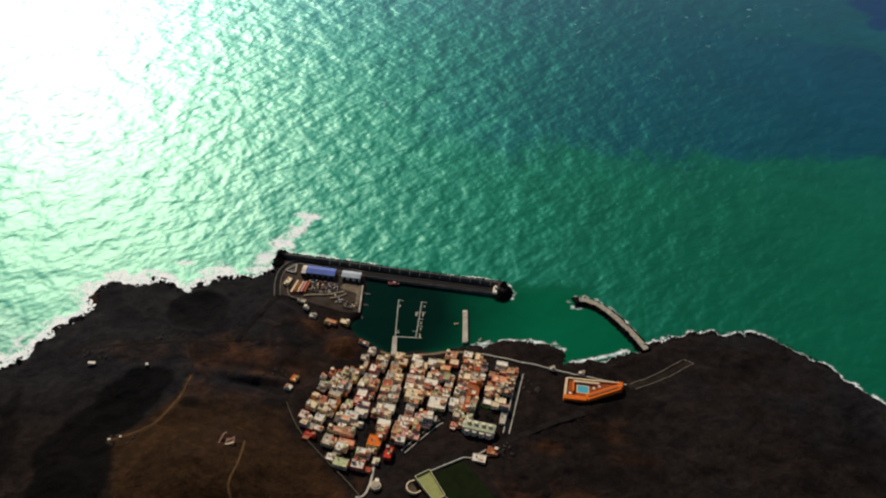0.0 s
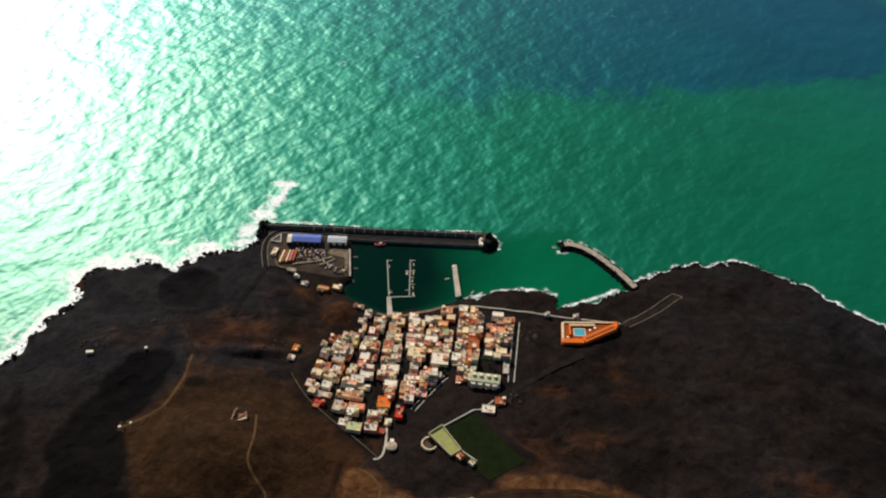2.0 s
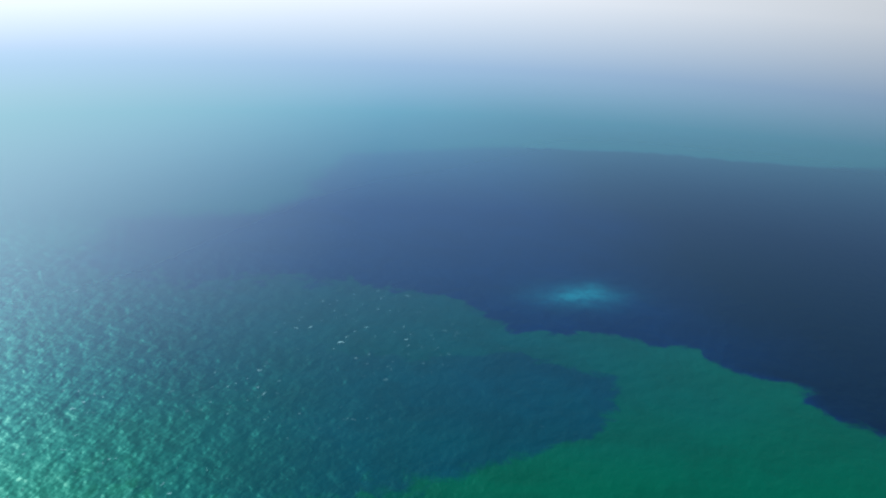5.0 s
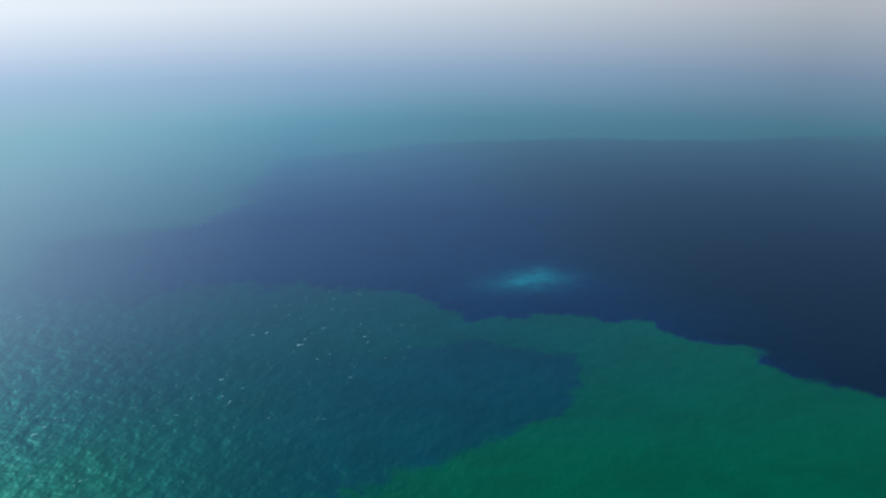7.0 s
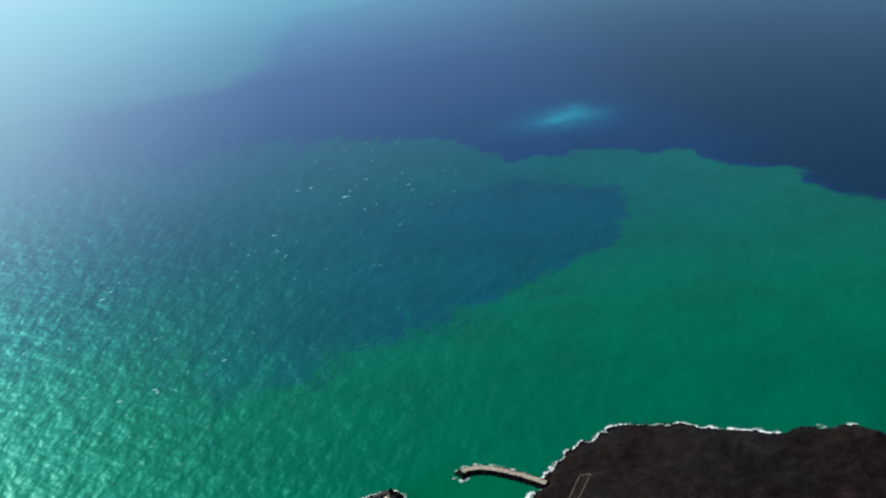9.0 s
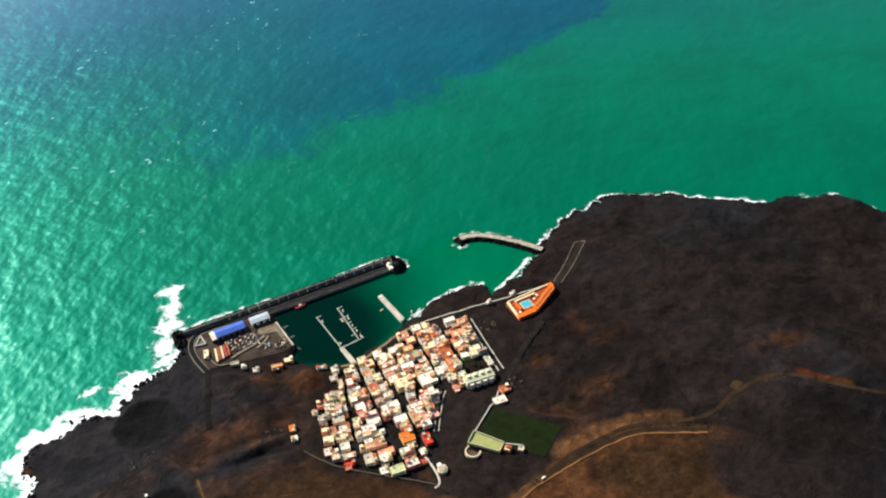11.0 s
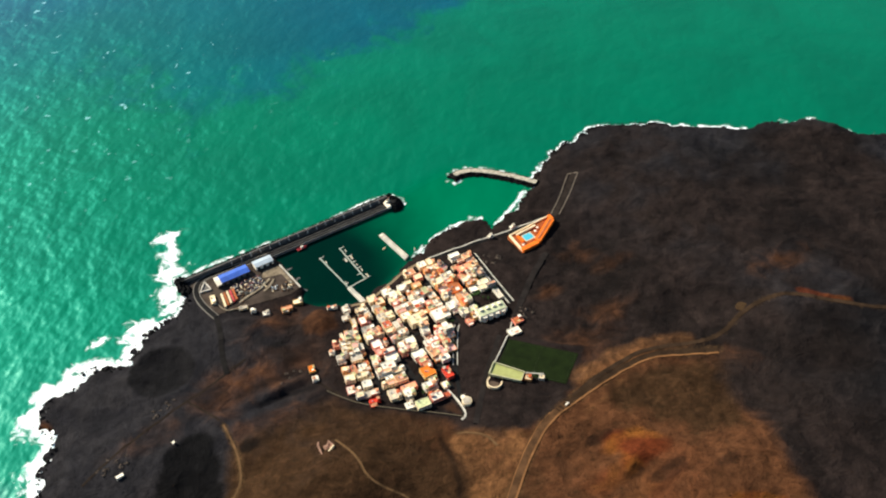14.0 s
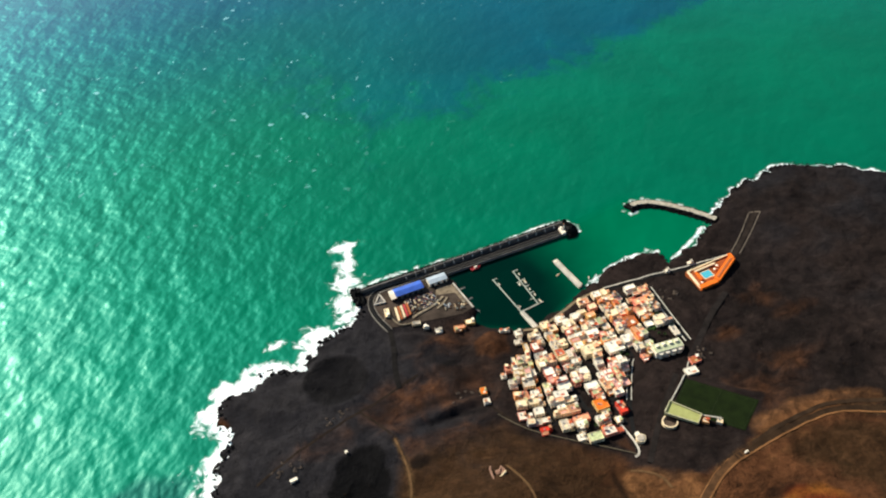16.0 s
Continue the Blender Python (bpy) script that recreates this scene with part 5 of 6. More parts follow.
def house(x, y, w, d, storeys, wall, roof, turn=0.0, local=random.Random(1), label=None, plain=False, name="house"):
    wn_, wm = wall
    rn_, rm = roof
    text = label or f"{wn_} {STOREY[storeys]}-storey flat-roofed house with a {rn_} roof terrace"
    h = thing(name, pose(x, y, hz(x, y), 0, 0, turn), text, "house", "houses of the village")
    z = storeys * 2.8
    a, b = w / 2, d / 2
    if local.random() < 0.55 and w > 7 and d > 7 and not plain:
        cut = local.uniform(0.3, 0.45)
        low = z - 2.8 if storeys > 1 else z - 0.6
        if local.random() < 0.5:
            top = block_with_terrace(h, -a, a - w * cut, -b, b, z, wm, rm)
            block_with_terrace(h, a - w * cut + 0.01, a, -b, b * local.choice((1, 0.4)), low, wm, ROOFS[local.randrange(len(ROOFS))][1])
        else:
            top = block_with_terrace(h, -a, a, -b + d * cut, b, z, wm, rm)
            block_with_terrace(h, -a, a * local.choice((1, 0.2)), -b, -b + d * cut - 0.01, low, wm, ROOFS[local.randrange(len(ROOFS))][1])
    else:
        top = block_with_terrace(h, -a, a, -b, b, z, wm, rm)
    # stair head and water tank
    sx, sy = local.choice((-1, 1)) * max(0.0, a - 2.1), local.choice((-1, 1, 1)) * max(0.0, b - 2.4)
    if local.random() < 0.6 and w > 5:
        head = part("stair_head", boxes((sx - 1.5, sx + 1.5, sy - 1.4, sy + 1.8, z, z + 2.5)), wm, h)
        part("stair_head_roof", boxes((sx - 1.7, sx + 1.7, sy - 1.6, sy + 2.0, z + 2.5, z + 2.65)), ROOFS[local.randrange(len(ROOFS))][1], head)
    if local.random() < 0.8 and w > 6.5:
        # a tiled or painted corner of the terrace, and a lean-to on it
        qx, qy = local.uniform(-a * 0.7, 0), local.uniform(-b * 0.75, -b * 0.3)
        qw, qd = local.uniform(0.4, 0.8) * a, local.uniform(0.3, 0.6) * b
        part("terrace_corner", boxes((qx, qx + qw, qy, qy + qd, z, z + 0.12)), ROOFS[local.randrange(len(ROOFS))][1], top)
        if local.random() < 0.5:
            part("lean_to", boxes((a * 0.35, a * 0.9, -b * 0.2, b * 0.45, z, z + 2.1, 0.04)), ROOFS[local.randrange(len(ROOFS))][1], h)
    if local.random() < 0.6 and w > 5:
        tx, ty = local.uniform(-a * 0.6, -a * 0.2), local.uniform(-b * 0.1, b * 0.5)
        part("water_tank", drum(bmesh.new(), tx, ty + 0.6 * b * 0.2, 0.8, 0.8, z, z + 1.3, 10), TANK, top)
    for s in range(storeys):
        zz = 1.5 + 2.8 * s
        for u in np.arange(-a + 1.6, a - 1.2, 3.2):
            if s == 0 and abs(u + a - 1.6) < 0.1:
                shared("door", door_mesh, h, pose(u, -b, 0.0))
            else:
                shared("sill", sill_mesh, shared("window", pane_mesh, h, pose(u, -b, zz)), pose(0, 0, 0))
        for u in np.arange(-b + 1.8, b - 1.4, 3.6):
            shared("sill", sill_mesh, shared("window", pane_mesh, h, pose(-a, u, zz, 0, 0, -90)), pose(0, 0, 0))
    return h


LANDMARKS = [
    (262.5, -168, 14, 16, 2, ("orange", ORANGE), ("terracotta", TERRACOTTA), "orange three-part house with a terracotta roof terrace"),
    (299, -204, 6, 16, 1, WALLS[0], ROOFS[3], "long low white house with a grey roof"),
    (291, -146, 18, 10, 2, WALLS[7], ROOFS[5], "pink two-storey terrace with a terracotta roof"),
    (294, -180, 12, 8, 2, WALLS[0], ROOFS[1], "white two-storey house with a cream roof"),
    (244, -191, 10, 12, 2, WALLS[0], ROOFS[0], "white two-storey corner house"),
    (249, -224, 10, 10, 1, WALLS[7], ROOFS[5], "small pink house with a red-brown roof"),
    (200, -188, 20, 14, 3, WALLS[3], ROOFS[1], "large cream three-storey apartment house"),
    (169, -262, 14, 14, 2, WALLS[6], ("orange", ORANGE), "ochre two-storey house with an orange roof terrace"),
    (186, -276, 8, 15, 2, ("scarlet", SCARLET), ("red", SCARLET), "scarlet two-storey house with a red roof"),
    (101, -268, 12, 10, 1, ("red", SCARLET), ("red", SCARLET), "low red house on the village edge"),
    (162, -299, 21, 9, 2, WALLS[7], ROOFS[0], "long pink and white two-storey house"),
]
EDGE_LANDMARKS = [
    (292, -254, 11, 9, 1, WALLS[7], ("terracotta", TERRACOTTA), "small pink clubhouse with a terracotta roof"),
    (279, -266, 14, 10, 1, WALLS[0], ROOFS[0], "low white changing rooms beside the field"),
    (66, -188, 7, 9, 1, WALLS[6], ("orange", ORANGE), "lone ochre house with an orange roof"),
    (63, -203, 7, 7, 1, WALLS[0], ROOFS[0], "lone small white house"),
    (17, -24, 6, 14, 1, WALLS[3], ROOFS[1], "low cream store beside the yard road"),
    (349, -113, 6, 4, 1, WALLS[0], ROOFS[0], "small white kiosk on the seafront"),
    (383, -112, 7, 4, 1, WALLS[0], ROOFS[0], "small white kiosk on the seafront"),
]
HARBOUR_LANDMARKS = [
    (129, -112, 12, 4, 1, WALLS[0], ROOFS[0], "low white harbour building"),
    (141, -124, 8, 8, 2, WALLS[0], ROOFS[0], "white two-storey harbour house"),
    (135, -136, 9, 7, 1, WALLS[0], ROOFS[3], "white harbour house with a grey roof"),
    (106, -170, 9, 9, 2, WALLS[7], ROOFS[5], "pink house on the village edge"),
    (96, -177, 6, 6, 1, WALLS[0], ROOFS[0], "small white house on the village edge"),
    (42, -55, 10, 5, 1, WALLS[3], ROOFS[3], "low cream workshop by the boatyard"),
    (50, -66, 6, 4, 1, WALLS[0], ROOFS[0], "small white workshop by the boatyard"),
    (61, -78, 8, 6, 1, WALLS[0], ROOFS[0], "small white building by the boatyard"),
    (84, -86, 13, 9, 1, WALLS[5], ROOFS[5], "peach fishermen's hall with a terracotta roof"),
    (100, -80, 11, 7, 1, WALLS[6], ROOFS[1], "ochre store with a cream roof by the water"),
]
pick = random.Random(5)
for x, y, w, d, n, wall, roof, text in LANDMARKS + EDGE_LANDMARKS + HARBOUR_LANDMARKS:
    house(x, y, w, d, n, wall, roof, -4 - 9 * float(smooth(165, 100, x)), pick, text, plain=w < 9 or "changing" in text)

# long apartment block with a scalloped front
apt = thing("apartment_block", pose(275, -226, hz(275, -226), 0, 0, -6), "long white apartment block with a pale green roof", "apartments")
part("wall_shell", boxes((-17, 17, -6, 7, -3, 8.4)), WHITE, apt)
part("roof_terrace", boxes((-16.6, 16.6, -5.6, 6.6, 8.4, 8.7)), surface("pale_green_roof", (0.45, 0.47, 0.30), 0.9, 0.4, 4, 0.2), apt, "pale green roof coating")
for u in (-11.5, -4, 4, 11.5):
    part("bow_front", drum(bmesh.new(), u, -6, 3.2, 3.2, -3, 7.6, 16), WHITE, apt)
    part("stair_head", boxes((u - 2, u + 1.4, 1.0, 4.4, 8.4, 11)), WHITE, apt)
for s in range(3):
    for u in np.arange(-15, 15.5, 3.0):
        shared("window", pane_mesh, apt, pose(u, 7, 1.4 + 2.8 * s, 0, 0, 180))
    for u in (-11.5, -4, 4, 11.5):
        shared("window", pane_mesh, apt, pose(u, -9.2, 1.4 + 2.6 * s))

# the rows of houses along the streets: x, y, width, depth, storeys and coat
HARBOUR_ROW = [(128, -166, 12, 12, 2, "C"), (125, -178, 8, 6, 1, "P"), (150, -136, 8, 8, 2, "C"), (148, -153, 11, 9, 2, "P"), (158, -154, 8, 8, 1, "C"), (144, -169, 14, 9, 2, "G"),
               (155, -171, 7, 7, 2, "P"), (138, -178, 9, 8, 2, "C"), (143, -194, 10, 10, 2, "P"), (152, -196, 8, 9, 1, "C"), (132, -194, 8, 7, 1, "L"), (141, -207, 9, 8, 2, "P")]
MIDDLE_ROW = [(174, -127, 9, 9, 2, "C"), (179, -136, 9, 9, 2, "O"), (173, -151, 12, 10, 2, "Y"), (177, -162, 10, 9, 2, "C"), (167, -174, 9, 9, 2, "T"), (166, -186, 9, 7, 2, "T"), (180, -181, 9, 9, 2, "W"),
              (178, -196, 10, 9, 2, "W"), (164, -195, 8, 6, 1, "P"), (180, -211, 11, 8, 2, "W"), (167, -212, 9, 8, 2, "C"), (162, -221, 12, 9, 2, "P"), (176, -236, 13, 11, 2, "W")]
SEAFRONT_ROW = [(191, -127, 10, 9, 2, "W"), (200, -135, 14, 9, 2, "W"), (212, -131, 9, 8, 2, "W"), (201, -150, 9, 7, 2, "O"), (216, -144, 7, 8, 1, "O"), (221, -130, 9, 8, 2, "C"), (228, -139, 10, 9, 2, "Y"),
                (232, -114, 12, 8, 2, "T"), (247, -111, 9, 8, 2, "C"), (238, -126, 9, 7, 2, "P"), (264, -110, 8, 9, 1, "C"), (251, -125, 7, 8, 2, "O"), (265, -122, 8, 8, 1, "Y"), (234, -152, 11, 9, 2, "L")]
CENTRE_ROW = [(201, -162, 10, 9, 2, "W"), (215, -164, 14, 8, 2, "W"), (225, -173, 8, 8, 2, "P"), (191, -161, 7, 8, 2, "W"), (251, -147, 12, 8, 2, "C"), (249, -162, 7, 8, 2, "P"), (237, -175, 8, 9, 1, "C"),
              (226, -195, 18, 15, 2, "W"), (223, -215, 10, 9, 2, "W"), (213, -211, 8, 6, 1, "R"), (198, -210, 8, 13, 2, "W"), (240, -161, 8, 8, 1, "L")]
EAST_ROW = [(274, -124, 9, 9, 2, "W"), (271, -142, 8, 7, 1, "W"), (291, -122, 12, 9, 2, "W"), (304, -130, 12, 7, 2, "T"), (289, -167, 7, 7, 1, "Y"), (280, -181, 8, 7, 1, "W"),
            (251, -207, 10, 8, 2, "W"), (263, -207, 6, 7, 1, "W")]
WEST_ROW = [(99, -194, 8, 9, 2, "W"), (115, -199, 12, 11, 2, "L"), (96, -211, 8, 7, 2, "O"), (94, -224, 10, 8, 2, "C"), (107, -226, 10, 7, 2, "T"), (114, -217, 8, 7, 2, "W"), (106, -241, 9, 8, 2, "W"),
            (88, -238, 8, 9, 1, "P"), (109, -254, 9, 5, 1, "C"), (131, -211, 8, 8, 1, "L"), (127, -221, 8, 8, 2, "W"), (138, -230, 14, 9, 2, "W"), (125, -231, 6, 5, 1, "W")]
SOUTH_ROW = [(131, -245, 8, 7, 1, "W"), (140, -254, 12, 9, 2, "T"), (123, -271, 12, 12, 2, "L"), (137, -279, 12, 12, 2, "C"), (141, -299, 14, 9, 2, "L"), (129, -292, 8, 7, 1, "W"), (169, -273, 9, 6, 1, "T"),
             (157, -281, 14, 9, 2, "W"), (177, -288, 6, 7, 1, "C"), (196, -234, 9, 8, 2, "P"), (200, -245, 10, 9, 2, "P"), (195, -255, 9, 7, 2, "W"), (192, -224, 7, 8, 1, "W")]
PINK_ROOF = ("pink", surface("pink_roof_coat", (0.70, 0.36, 0.30), 0.9, 0.4, 3, 0.25, jitter=0.2))
ROOFS.append(PINK_ROOF)
COATS = {"W": (WALLS[0], (0, 0, 6, 3)), "C": (WALLS[3], (1, 1, 0, 3)), "P": (WALLS[7], (10, 0, 1, 0)), "O": (WALLS[5], (5, 5, 1)), "T": (WALLS[3], (5, 1, 9, 7)), "Y": (WALLS[6], (1, 5, 1)),
         "L": (WALLS[3], (8, 8, 3)), "G": (WALLS[8], (3, 7, 0)), "R": (("scarlet", SCARLET), (9, 5))}
taken = [(x, y, w, d) for x, y, w, d, *_ in LANDMARKS + EDGE_LANDMARKS + HARBOUR_LANDMARKS] + [(275, -226, 36, 20), (283, -197, 22, 17)]
pick = random.Random(11)


def free(x, y, w, d):
    return all(abs(x - a) > (w + c) / 2 - 1.0 or abs(y - b) > (d + e) / 2 - 1.0 for a, b, c, e in taken)


for row in (HARBOUR_ROW, MIDDLE_ROW, SEAFRONT_ROW, CENTRE_ROW, EAST_ROW, WEST_ROW, SOUTH_ROW):
    for x, y, w, d, n, coat in row:
        for key in ("s5", "s4", "s3", "s2", "s1"):      # clear of the street
            gap = x - street_x(key, y)
            if abs(gap) < w / 2 + 2.1:
                x = street_x(key, y) + math.copysign(w / 2 + 2.1, gap)
        if free(x, y, w - 2.0, d - 2.0):
            wall, roofs = COATS[coat]
            house(x, y, w + 0.9, d + 1.4, n, wall, ROOFS[pick.choice(roofs)], -4 - 9 * float(smooth(165, 100, x)), pick)
            taken.append((x, y, w, d))

# plainer houses between them
COLUMNS = [("w", "s5", 4), ("s5", "s4", 2), ("s4", "s3", 2), ("s3", "s2", 5), ("s2", "s1", 4), ("s1", "e", 3)]
CROSS = (-206, -262)
for left, right, lots in COLUMNS:
    for k in range(lots):
        y = -120.0 + pick.uniform(0, 3)
        while y > -336:
            d = pick.uniform(6.2, 11.0)
            yc = y - d / 2
            hitc = [c for c in CROSS if c - 2.9 < y and c + 3.5 > y - d]
            if hitc and y - d < hitc[0] + 3 < y - 6:
                d = y - hitc[0] - 3
                yc = y - d / 2
            elif hitc and y - d < hitc[0] + 3:
                y = hitc[0] - 3.0
                continue
            xl, xr = street_x(left, yc) + 2.3, street_x(right, yc) - 2.3
            w = (xr - xl) / lots
            xc = xl + (k + 0.5) * w
            inside = float(outline_distance(np.array([xc]), np.array([yc]), TOWN)[0])
            if inside > (6.5 if xc > 182 and yc < -214 else 3.5) and w > 4.5 and yc > -292 and pick.random() < (0.97 if yc > -200 else 0.85):
                ww, dw = w - pick.choice((0.1, 0.2, 0.8, 2.0)), d - pick.choice((0.1, 0.5, 1.2, 2.4))
                if free(xc, yc, ww - 2.6, dw - 2.6):
                    n = pick.choice((1, 1, 2, 2, 2, 3) if inside > 8 else (1, 1, 2, 2))
                    house(xc + pick.uniform(-0.6, 0.6), yc, ww, dw, n, WALLS[pick.randrange(len(WALLS))], ROOFS[pick.randrange(len(ROOFS))], -4 - 9 * float(smooth(165, 100, xc)), pick)
                    taken.append((xc, yc, ww, dw))
            y -= d

# ---- sea-water pool on the shore ----
pz = hz(392, -145)
pool = thing("pool_complex", pose(0, 0, pz), "terracotta roofed seawater pool complex", "pool building")
RIM = [(364, -129), (430, -126), (429, -137), (387, -163), (362, -164)]
part("terrace", prism(bmesh.new(), RIM, -6, 0.6), surface("terracotta_paving", (0.3000, 0.0760, 0.0220), 0.85, 0.5, 5, 0.25), pool, "terracotta paved terrace")
for a, b, w, m, z in (((426, -128), (426, -136), 4, ORANGE, 4.2), ((425, -135.5), (387.5, -158.5), 8, ORANGE, 4.4), ((388, -159.5), (363, -160.5), 6, ORANGE, 3.6),
                      ((365.4, -131), (364, -161), 2.6, CREAM, 2.6), ((366, -130.4), (428, -127.4), 1.6, CREAM, 2.2)):
    plank_run("wing", a, b, w, pool, m, z)
plank_run("wing_ridge", (423, -136.5), (390, -156.5), 2.2, pool, TERRACOTTA, 5.0)
plank_run("inner_wing", (373, -136.5), (373, -150), 2.2, pool, ORANGE, 3.2)
plank_run("inner_bar", (373, -134.6), (402, -133.4), 2.4, pool, CREAM, 2.8)
part("pool_rim", boxes((377, 391, -150, -138, 0.4, 0.9)), CREAM, pool)
m, n, l, b, out = nodes_of("pool_water")
where = n.new("ShaderNodeNewGeometry").outputs["Position"]
l.new(mix_color(n, l, noise_node(n, l, where, 2.0), (0.05, 0.35, 0.50), (0.10, 0.50, 0.60)), b.inputs["Base Color"])
b.inputs["Roughness"].default_value = 0.1
part("pool_water", boxes((378, 390, -149, -139, 0.5, 0.94)), m, pool, "turquoise pool water")
for x, y in ((396, -142), (402, -138), (370, -154)):
    part("parasol", drum(bmesh.new(), x, y, 1.8, 0.15, 2.6, 3.3, 8), WHITE, pool)

# shrubs along the open yard of the eastern block
clump = np.random.RandomState(8)
spots = [(x, y, hz(x, y) + 0.7, clump.uniform(0.8, 1.7)) for x, y in np.c_[clump.uniform(273, 294, 34), clump.normal(-188, 1.6, 34)]]
ob = rocks("yard_shrubs", spots, surface("garden_leaves", (0.045, 0.085, 0.022), 0.9, 0.3, 3, 0.5), "green garden shrubs along the open yard")
ob["category"] = "shrubs"

# ---- football field and court ----
TURF = surface("worn_turf", (0.0080, 0.0144, 0.0028), 0.95, 0.6, 12, 0.35)
fz = 25.5
tagged(mesh_object("football_field", prism(bmesh.new(), [(264, -277), (315, -335), (279, -361), (229, -304)], 24, fz + 0.35), TURF), "dark green football field", "field", "", "structure")


def field_point(u, v):
    a, b, c, d = (np.array(q, float) for q in ((264, -277), (315, -335), (279, -361), (229, -304)))
    return tuple((a * (1 - u) + b * u) * (1 - v) + (d * (1 - u) + c * u) * v)


for a, b in (((0.03, 0.05), (0.97, 0.05)), ((0.97, 0.05), (0.97, 0.95)), ((0.03, 0.95), (0.97, 0.95)), ((0.03, 0.05), (0.03, 0.95)), ((0.5, 0.05), (0.5, 0.95))):
    a, b = np.array(field_point(*a)), np.array(field_point(*b))
    o = (b - a) / np.linalg.norm(b - a)
    o = np.array((-o[1], o[0])) * 0.1
    tagged(mesh_object("field_line", prism(bmesh.new(), [tuple(a - o), tuple(b - o), tuple(b + o), tuple(a + o)], fz, fz + 0.39), surface("faded_line_paint", (0.0280, 0.0400, 0.0160), 0.9)),
           "faded field marking", "marking", "", "structure")
court = thing("sports_court", pose(0, 0, fz), "pale green sports court with low walls", "court")
CR = [(231, -296), (251, -325), (241, -333), (218, -307)]
part("court_floor", prism(bmesh.new(), CR, -3, 1.0), surface("pale_green_court", (0.34, 0.35, 0.130), 0.85, 0.4, 6, 0.15), court, "pale yellow-green court floor")
for a, b in zip(CR, CR[1:] + CR[:1]):
    plank_run("court_wall", a, b, 1.0, court, surface("yellow_court_wall", (0.46, 0.43, 0.26), 0.85, 0.4, 4, 0.2), 2.6)
ring = thing("round_plaza", pose(219, -316, hz(219, -316)), "round walled plaza beside the court", "plaza")
bm = bmesh.new()
sides = 28
rr = [[bm.verts.new((r * math.cos(a), r * math.sin(a), z)) for a in np.linspace(0, 2 * math.pi, sides, False)] for r, z in ((8.4, -2), (8.4, 1.8), (6.9, 1.8), (6.9, -1))]
for a, b in zip(rr, rr[1:]):
    for k in range(sides):
        bm.faces.new((a[k], a[(k + 1) % sides], b[(k + 1) % sides], b[k]))
part("ring_wall", bm, CREAM, ring)
part("plaza_floor", drum(bmesh.new(), 0, 0, 7.0, 7.0, -1, 0.6, 28), surface("brown_paving", (0.10, 0.07, 0.05), 0.9), ring)
for x, y, w, d, text in ((250, -334, 7, 6, "small peach kiosk by the court"), (262, -341, 6, 5, "small white kiosk by the field")):
    house(x, y, w, d, 1, WALLS[5 if w == 7 else 0], ROOFS[1], -45, pick, text, plain=True)
ribbon("field_fence", [(250, -325), (267, -338)], 1.1, EDGE, 1.5, 1.5, "pale low wall at the field end", "wall")
silo = thing("water_reservoir", pose(181, -321, hz(181, -321)), "round grey-white water reservoir", "reservoir")
part("drum_wall", drum(bmesh.new(), 0, 0, 5.2, 5.2, -2, 4.0, 20), CREAM, silo)
part("cap", drum(bmesh.new(), 0, 0, 4.6, 3.6, 4.0, 4.7, 20), ROOFS[3][1], silo)
part("pump_house", boxes((-2, 2, 5.6, 9, -1.5, 3)), WHITE, silo)

# ---- scattered things on the slopes ----
ruin = thing("ruined_farm", pose(26, -305, hz(26, -305)), "roofless ruined farm with pink broken walls", "ruin")
PINKSTONE = surface("pink_stone", (0.30, 0.17, 0.12), 0.9, 0.5, 2, 0.3)
for a, b, h in (((-7, -8), (-5, 6), 2.4), ((-5, -9), (3, -8), 1.6), ((0, -6), (8, -2), 2.6), ((8, -2), (6, 6), 2.0), ((1, 0), (6, 5), 1.5), ((-6, 6), (-3, 10), 2.0)):
    plank_run("broken_wall", a, b, 1.5, ruin, PINKSTONE if h < 2.5 else CREAM, h)
part("floor_slab", boxes((-1, 7, -5, 4, -2, 0.5)), PINKSTONE, ruin)
for x, y, w, d, text in ((-157, -208, 7.5, 3.0, "lone white hut on the lava"), (-97, -200, 2.6, 2.4, "small white hut on the lava"), (-96, -311, 2.4, 2.0, "small white farm hut at the end of the path"),
                         (-86, -306, 2.0, 1.8, "small pale farm hut beside the path")):
    hut = thing("hut", pose(x, y, hz(x, y), 0, 0, 6), text, "hut")
    part("wall_shell", boxes((-w / 2, w / 2, -d / 2, d / 2, -1.5, 2.4)), WHITE, hut)
    part("roof", boxes((-w / 2 - 0.2, w / 2 + 0.2, -d / 2 - 0.2, d / 2 + 0.2, 2.4, 2.6)), WHITE, hut, "flat white roof")
    shared("door", door_mesh, hut, pose(w * 0.2, -d / 2, 0))
local = np.random.RandomState(3)
for cx, cy, n in ((-160, -190, 10), (-92, -150, 8), (300, -250, 6), (305, -245, 6), (40, -180, 6), (330, -150, 8), (-80, -310, 8)):
    for _ in range(n):
        x, y = cx + local.randn() * 9, cy + local.randn() * 6
        r = local.uniform(0.8, 2.0)
        rocks("stone_heap", [(x + local.randn() * 0.9, y + local.randn() * 0.9, hz(x, y) + 0.3, r) for _ in range(5)],
              surface("pale_stone", (0.0960, 0.0720, 0.0560), 0.9, 0.4, 3, 0.3), "heap of pale stones on the lava")

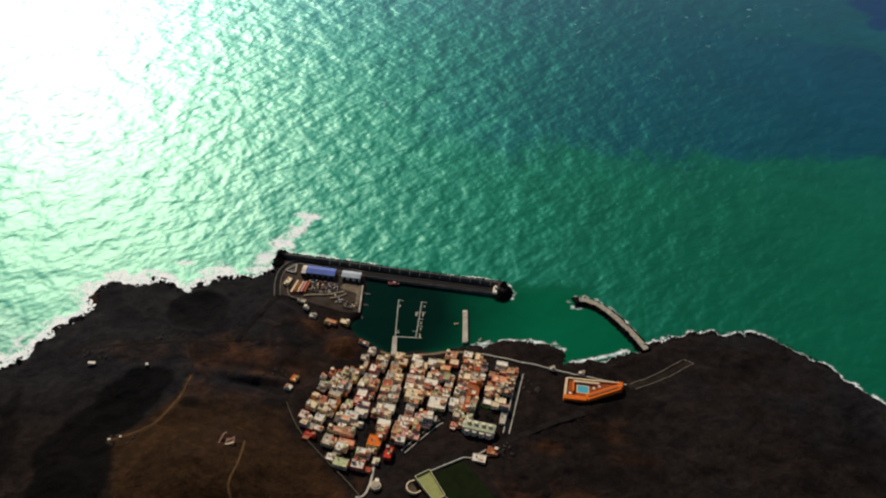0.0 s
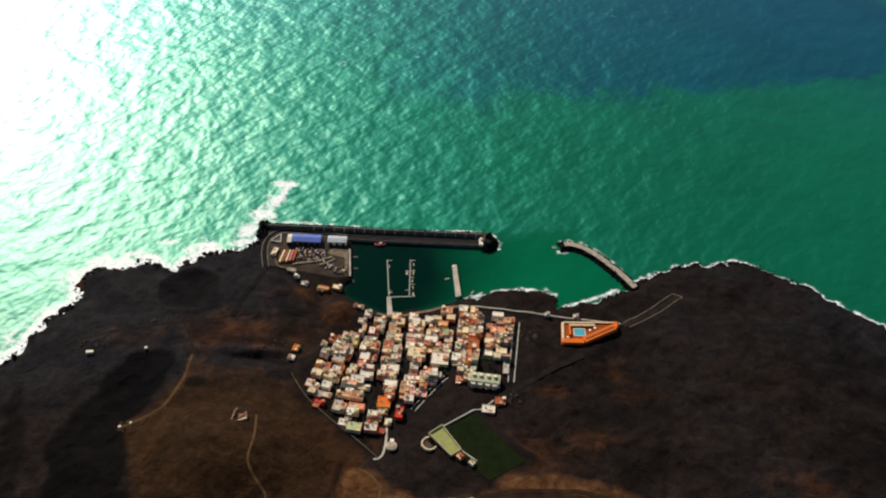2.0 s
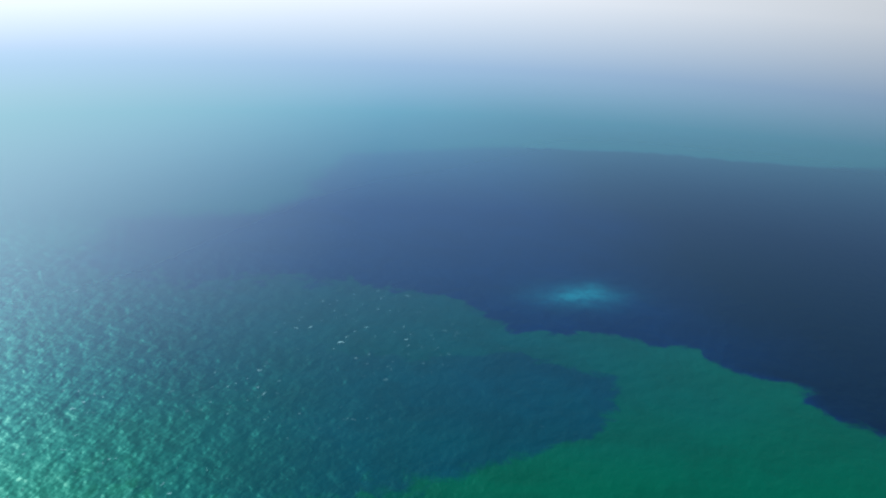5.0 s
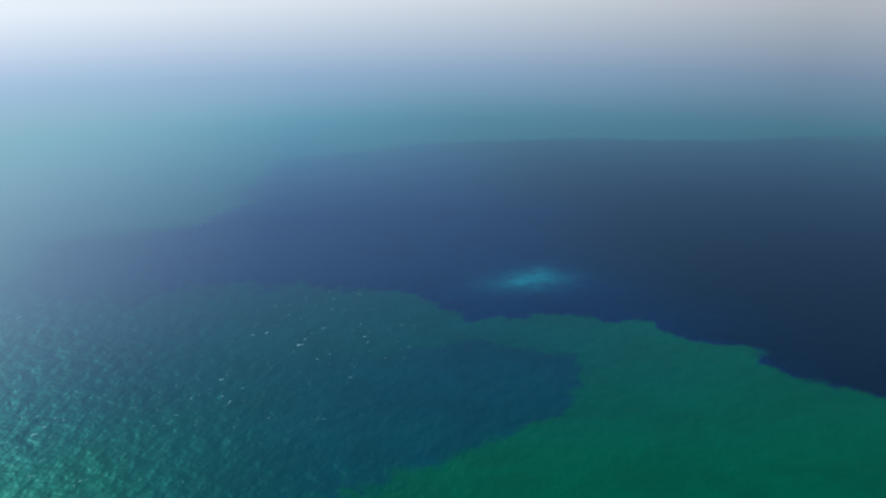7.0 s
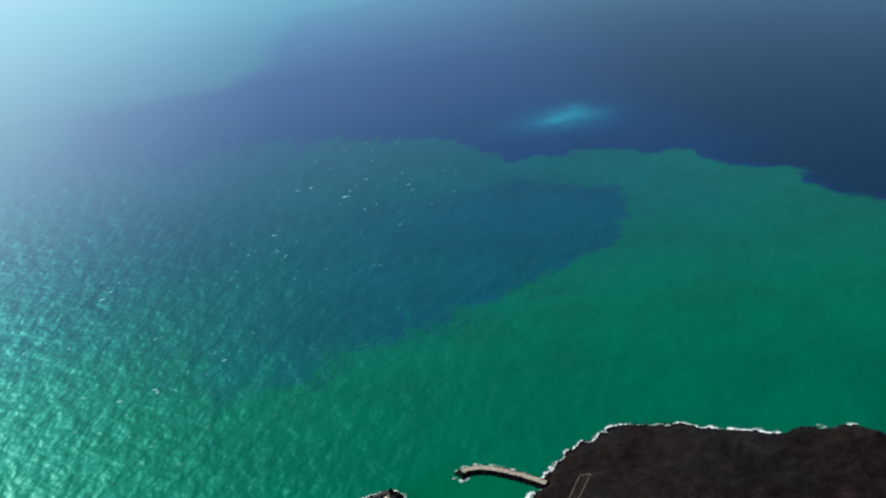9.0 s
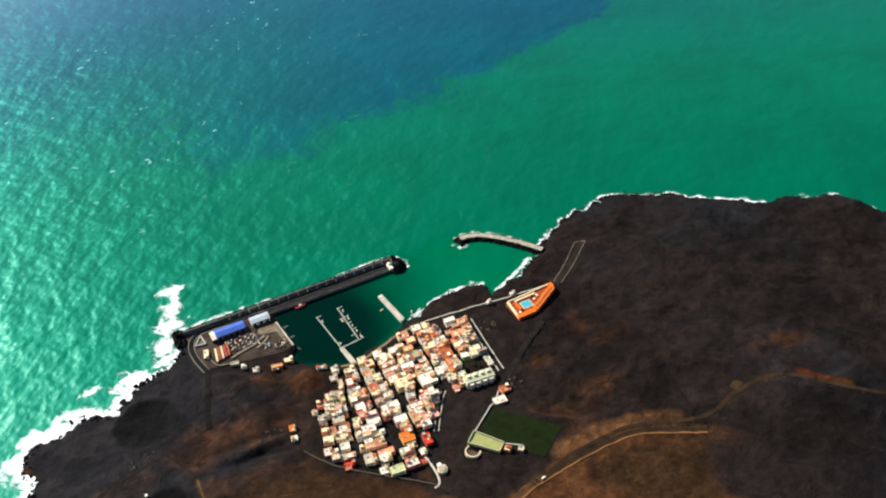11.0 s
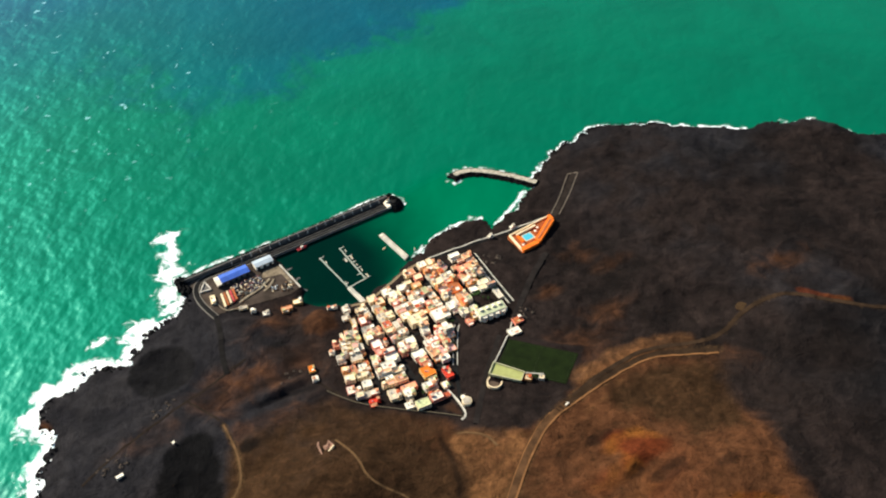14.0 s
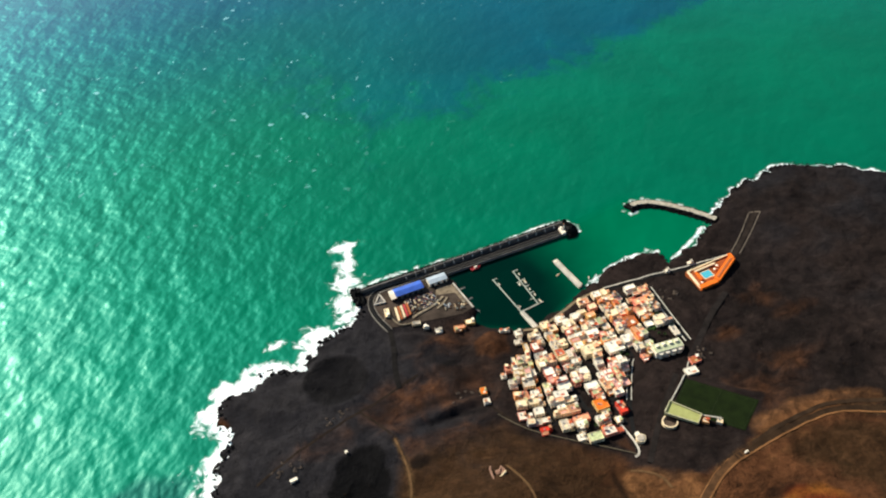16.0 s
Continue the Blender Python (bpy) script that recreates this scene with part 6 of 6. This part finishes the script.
# shore rocks and scrub
spots = []
for pts, n in ((SHORE_WEST[3:], 600), (SHORE_EAST[:11], 420), (SHORE_HARBOUR[11:], 110)):
    q = along(pts, 2)
    at = q[local.randint(len(q), size=n)] + local.randn(n, 2) * 3.4
    spots += np.c_[at, np.maximum(ground_height(*at.T), -0.6) + 0.2, local.uniform(0.5, 1.6, n)].tolist()
q = along(SHORE_WEST[4:], 2)
at = q[local.randint(len(q), size=36)] + local.randn(36, 2) * 4.0      # stacks standing in the western surf
spots += np.c_[at, np.maximum(ground_height(*at.T), -0.4) + 0.3, local.uniform(1.6, 3.4, 36)].tolist()
rocks("shore_rocks", spots, RUBBLE, "black lava boulders along the surf")
spots = []
at = np.c_[local.uniform(-180, 480, 1600), local.uniform(-640, -230, 1600)]
at = at[(outline_distance(*at.T, TOWN) < -6) & (outline_distance(*at.T, FIELD) < -8)]
spots = np.c_[at, ground_height(*at.T) + 0.2, local.uniform(0.3, 0.75, len(at))].tolist()
ob = rocks("scrub", spots, surface("dry_scrub", (0.0272, 0.0144, 0.0060), 0.95, 0.4, 20, 0.4), "low dry scrub on the volcanic slope")
ob["category"] = "scrub"


def tree(x, y, h, local):
    t = thing("tree", pose(x, y, hz(x, y)), "small dark green tree between houses", "tree", "village trees")
    part("trunk", drum(bmesh.new(), 0, 0, 0.28, 0.14, -0.5, h * 0.6, 7), surface("bark", (0.09, 0.06, 0.04), 0.9), t)
    bm = bmesh.new()
    for _ in range(90):
        v = local.randn(3)
        v = v / np.linalg.norm(v) * local.uniform(0.5, 1.0) * np.array((h * 0.38, h * 0.38, h * 0.30)) + (0, 0, h * 0.72)
        s = local.uniform(0.25, 0.55)
        c = [bm.verts.new(v + local.randn(3) * s) for _ in range(4)]
        bm.faces.new((c[0], c[1], c[2])), bm.faces.new((c[0], c[2], c[3]))
    part("crown", bm, surface("leaves", (0.035, 0.07, 0.02), 0.8, 0.4, 3, 0.3), t)


for x, y, h in ((296, -172, 5), (284, -172, 4.5), (300, -196, 5), (281, -200, 4), (228, -206, 5), (222, -160, 4.5), (214, -240, 4), (232, -212, 5), (175, -236, 4), (137, -246, 4),
                (112, -228, 4), (150, -284, 4.5), (268, -204, 4), (286, -204, 4), (255, -210, 4)):
    tree(x, y, h, local)

# ---- a van on the slope road ----
van = thing("van", pose(262, -385.5, hz(262, -385.5) + 0.55, 0, 0, 12), "small white van on the slope road", "van")
body = part("body", boxes((-2.4, 2.4, -0.95, 0.95, 0.35, 1.15), (-2.4, 1.4, -0.92, 0.92, 1.15, 2.05, 0.08)), WHITE, van)
part("windscreen", boxes((1.25, 1.5, -0.8, 0.8, 1.2, 1.9)), GLASS, body)
for wx_ in (-1.5, 1.5):
    for wy_ in (-0.9, 0.9):
        bm = drum(bmesh.new(), 0, 0, 0.36, 0.36, -0.12, 0.12, 12)
        bmesh.ops.rotate(bm, verts=bm.verts, matrix=pose(0, 0, 0, 90, 0, 0).to_3x3())
        bmesh.ops.translate(bm, verts=bm.verts, vec=(wx_, wy_, 0.36))
        part("wheel", bm, RUBBLE, van, "black tyre")
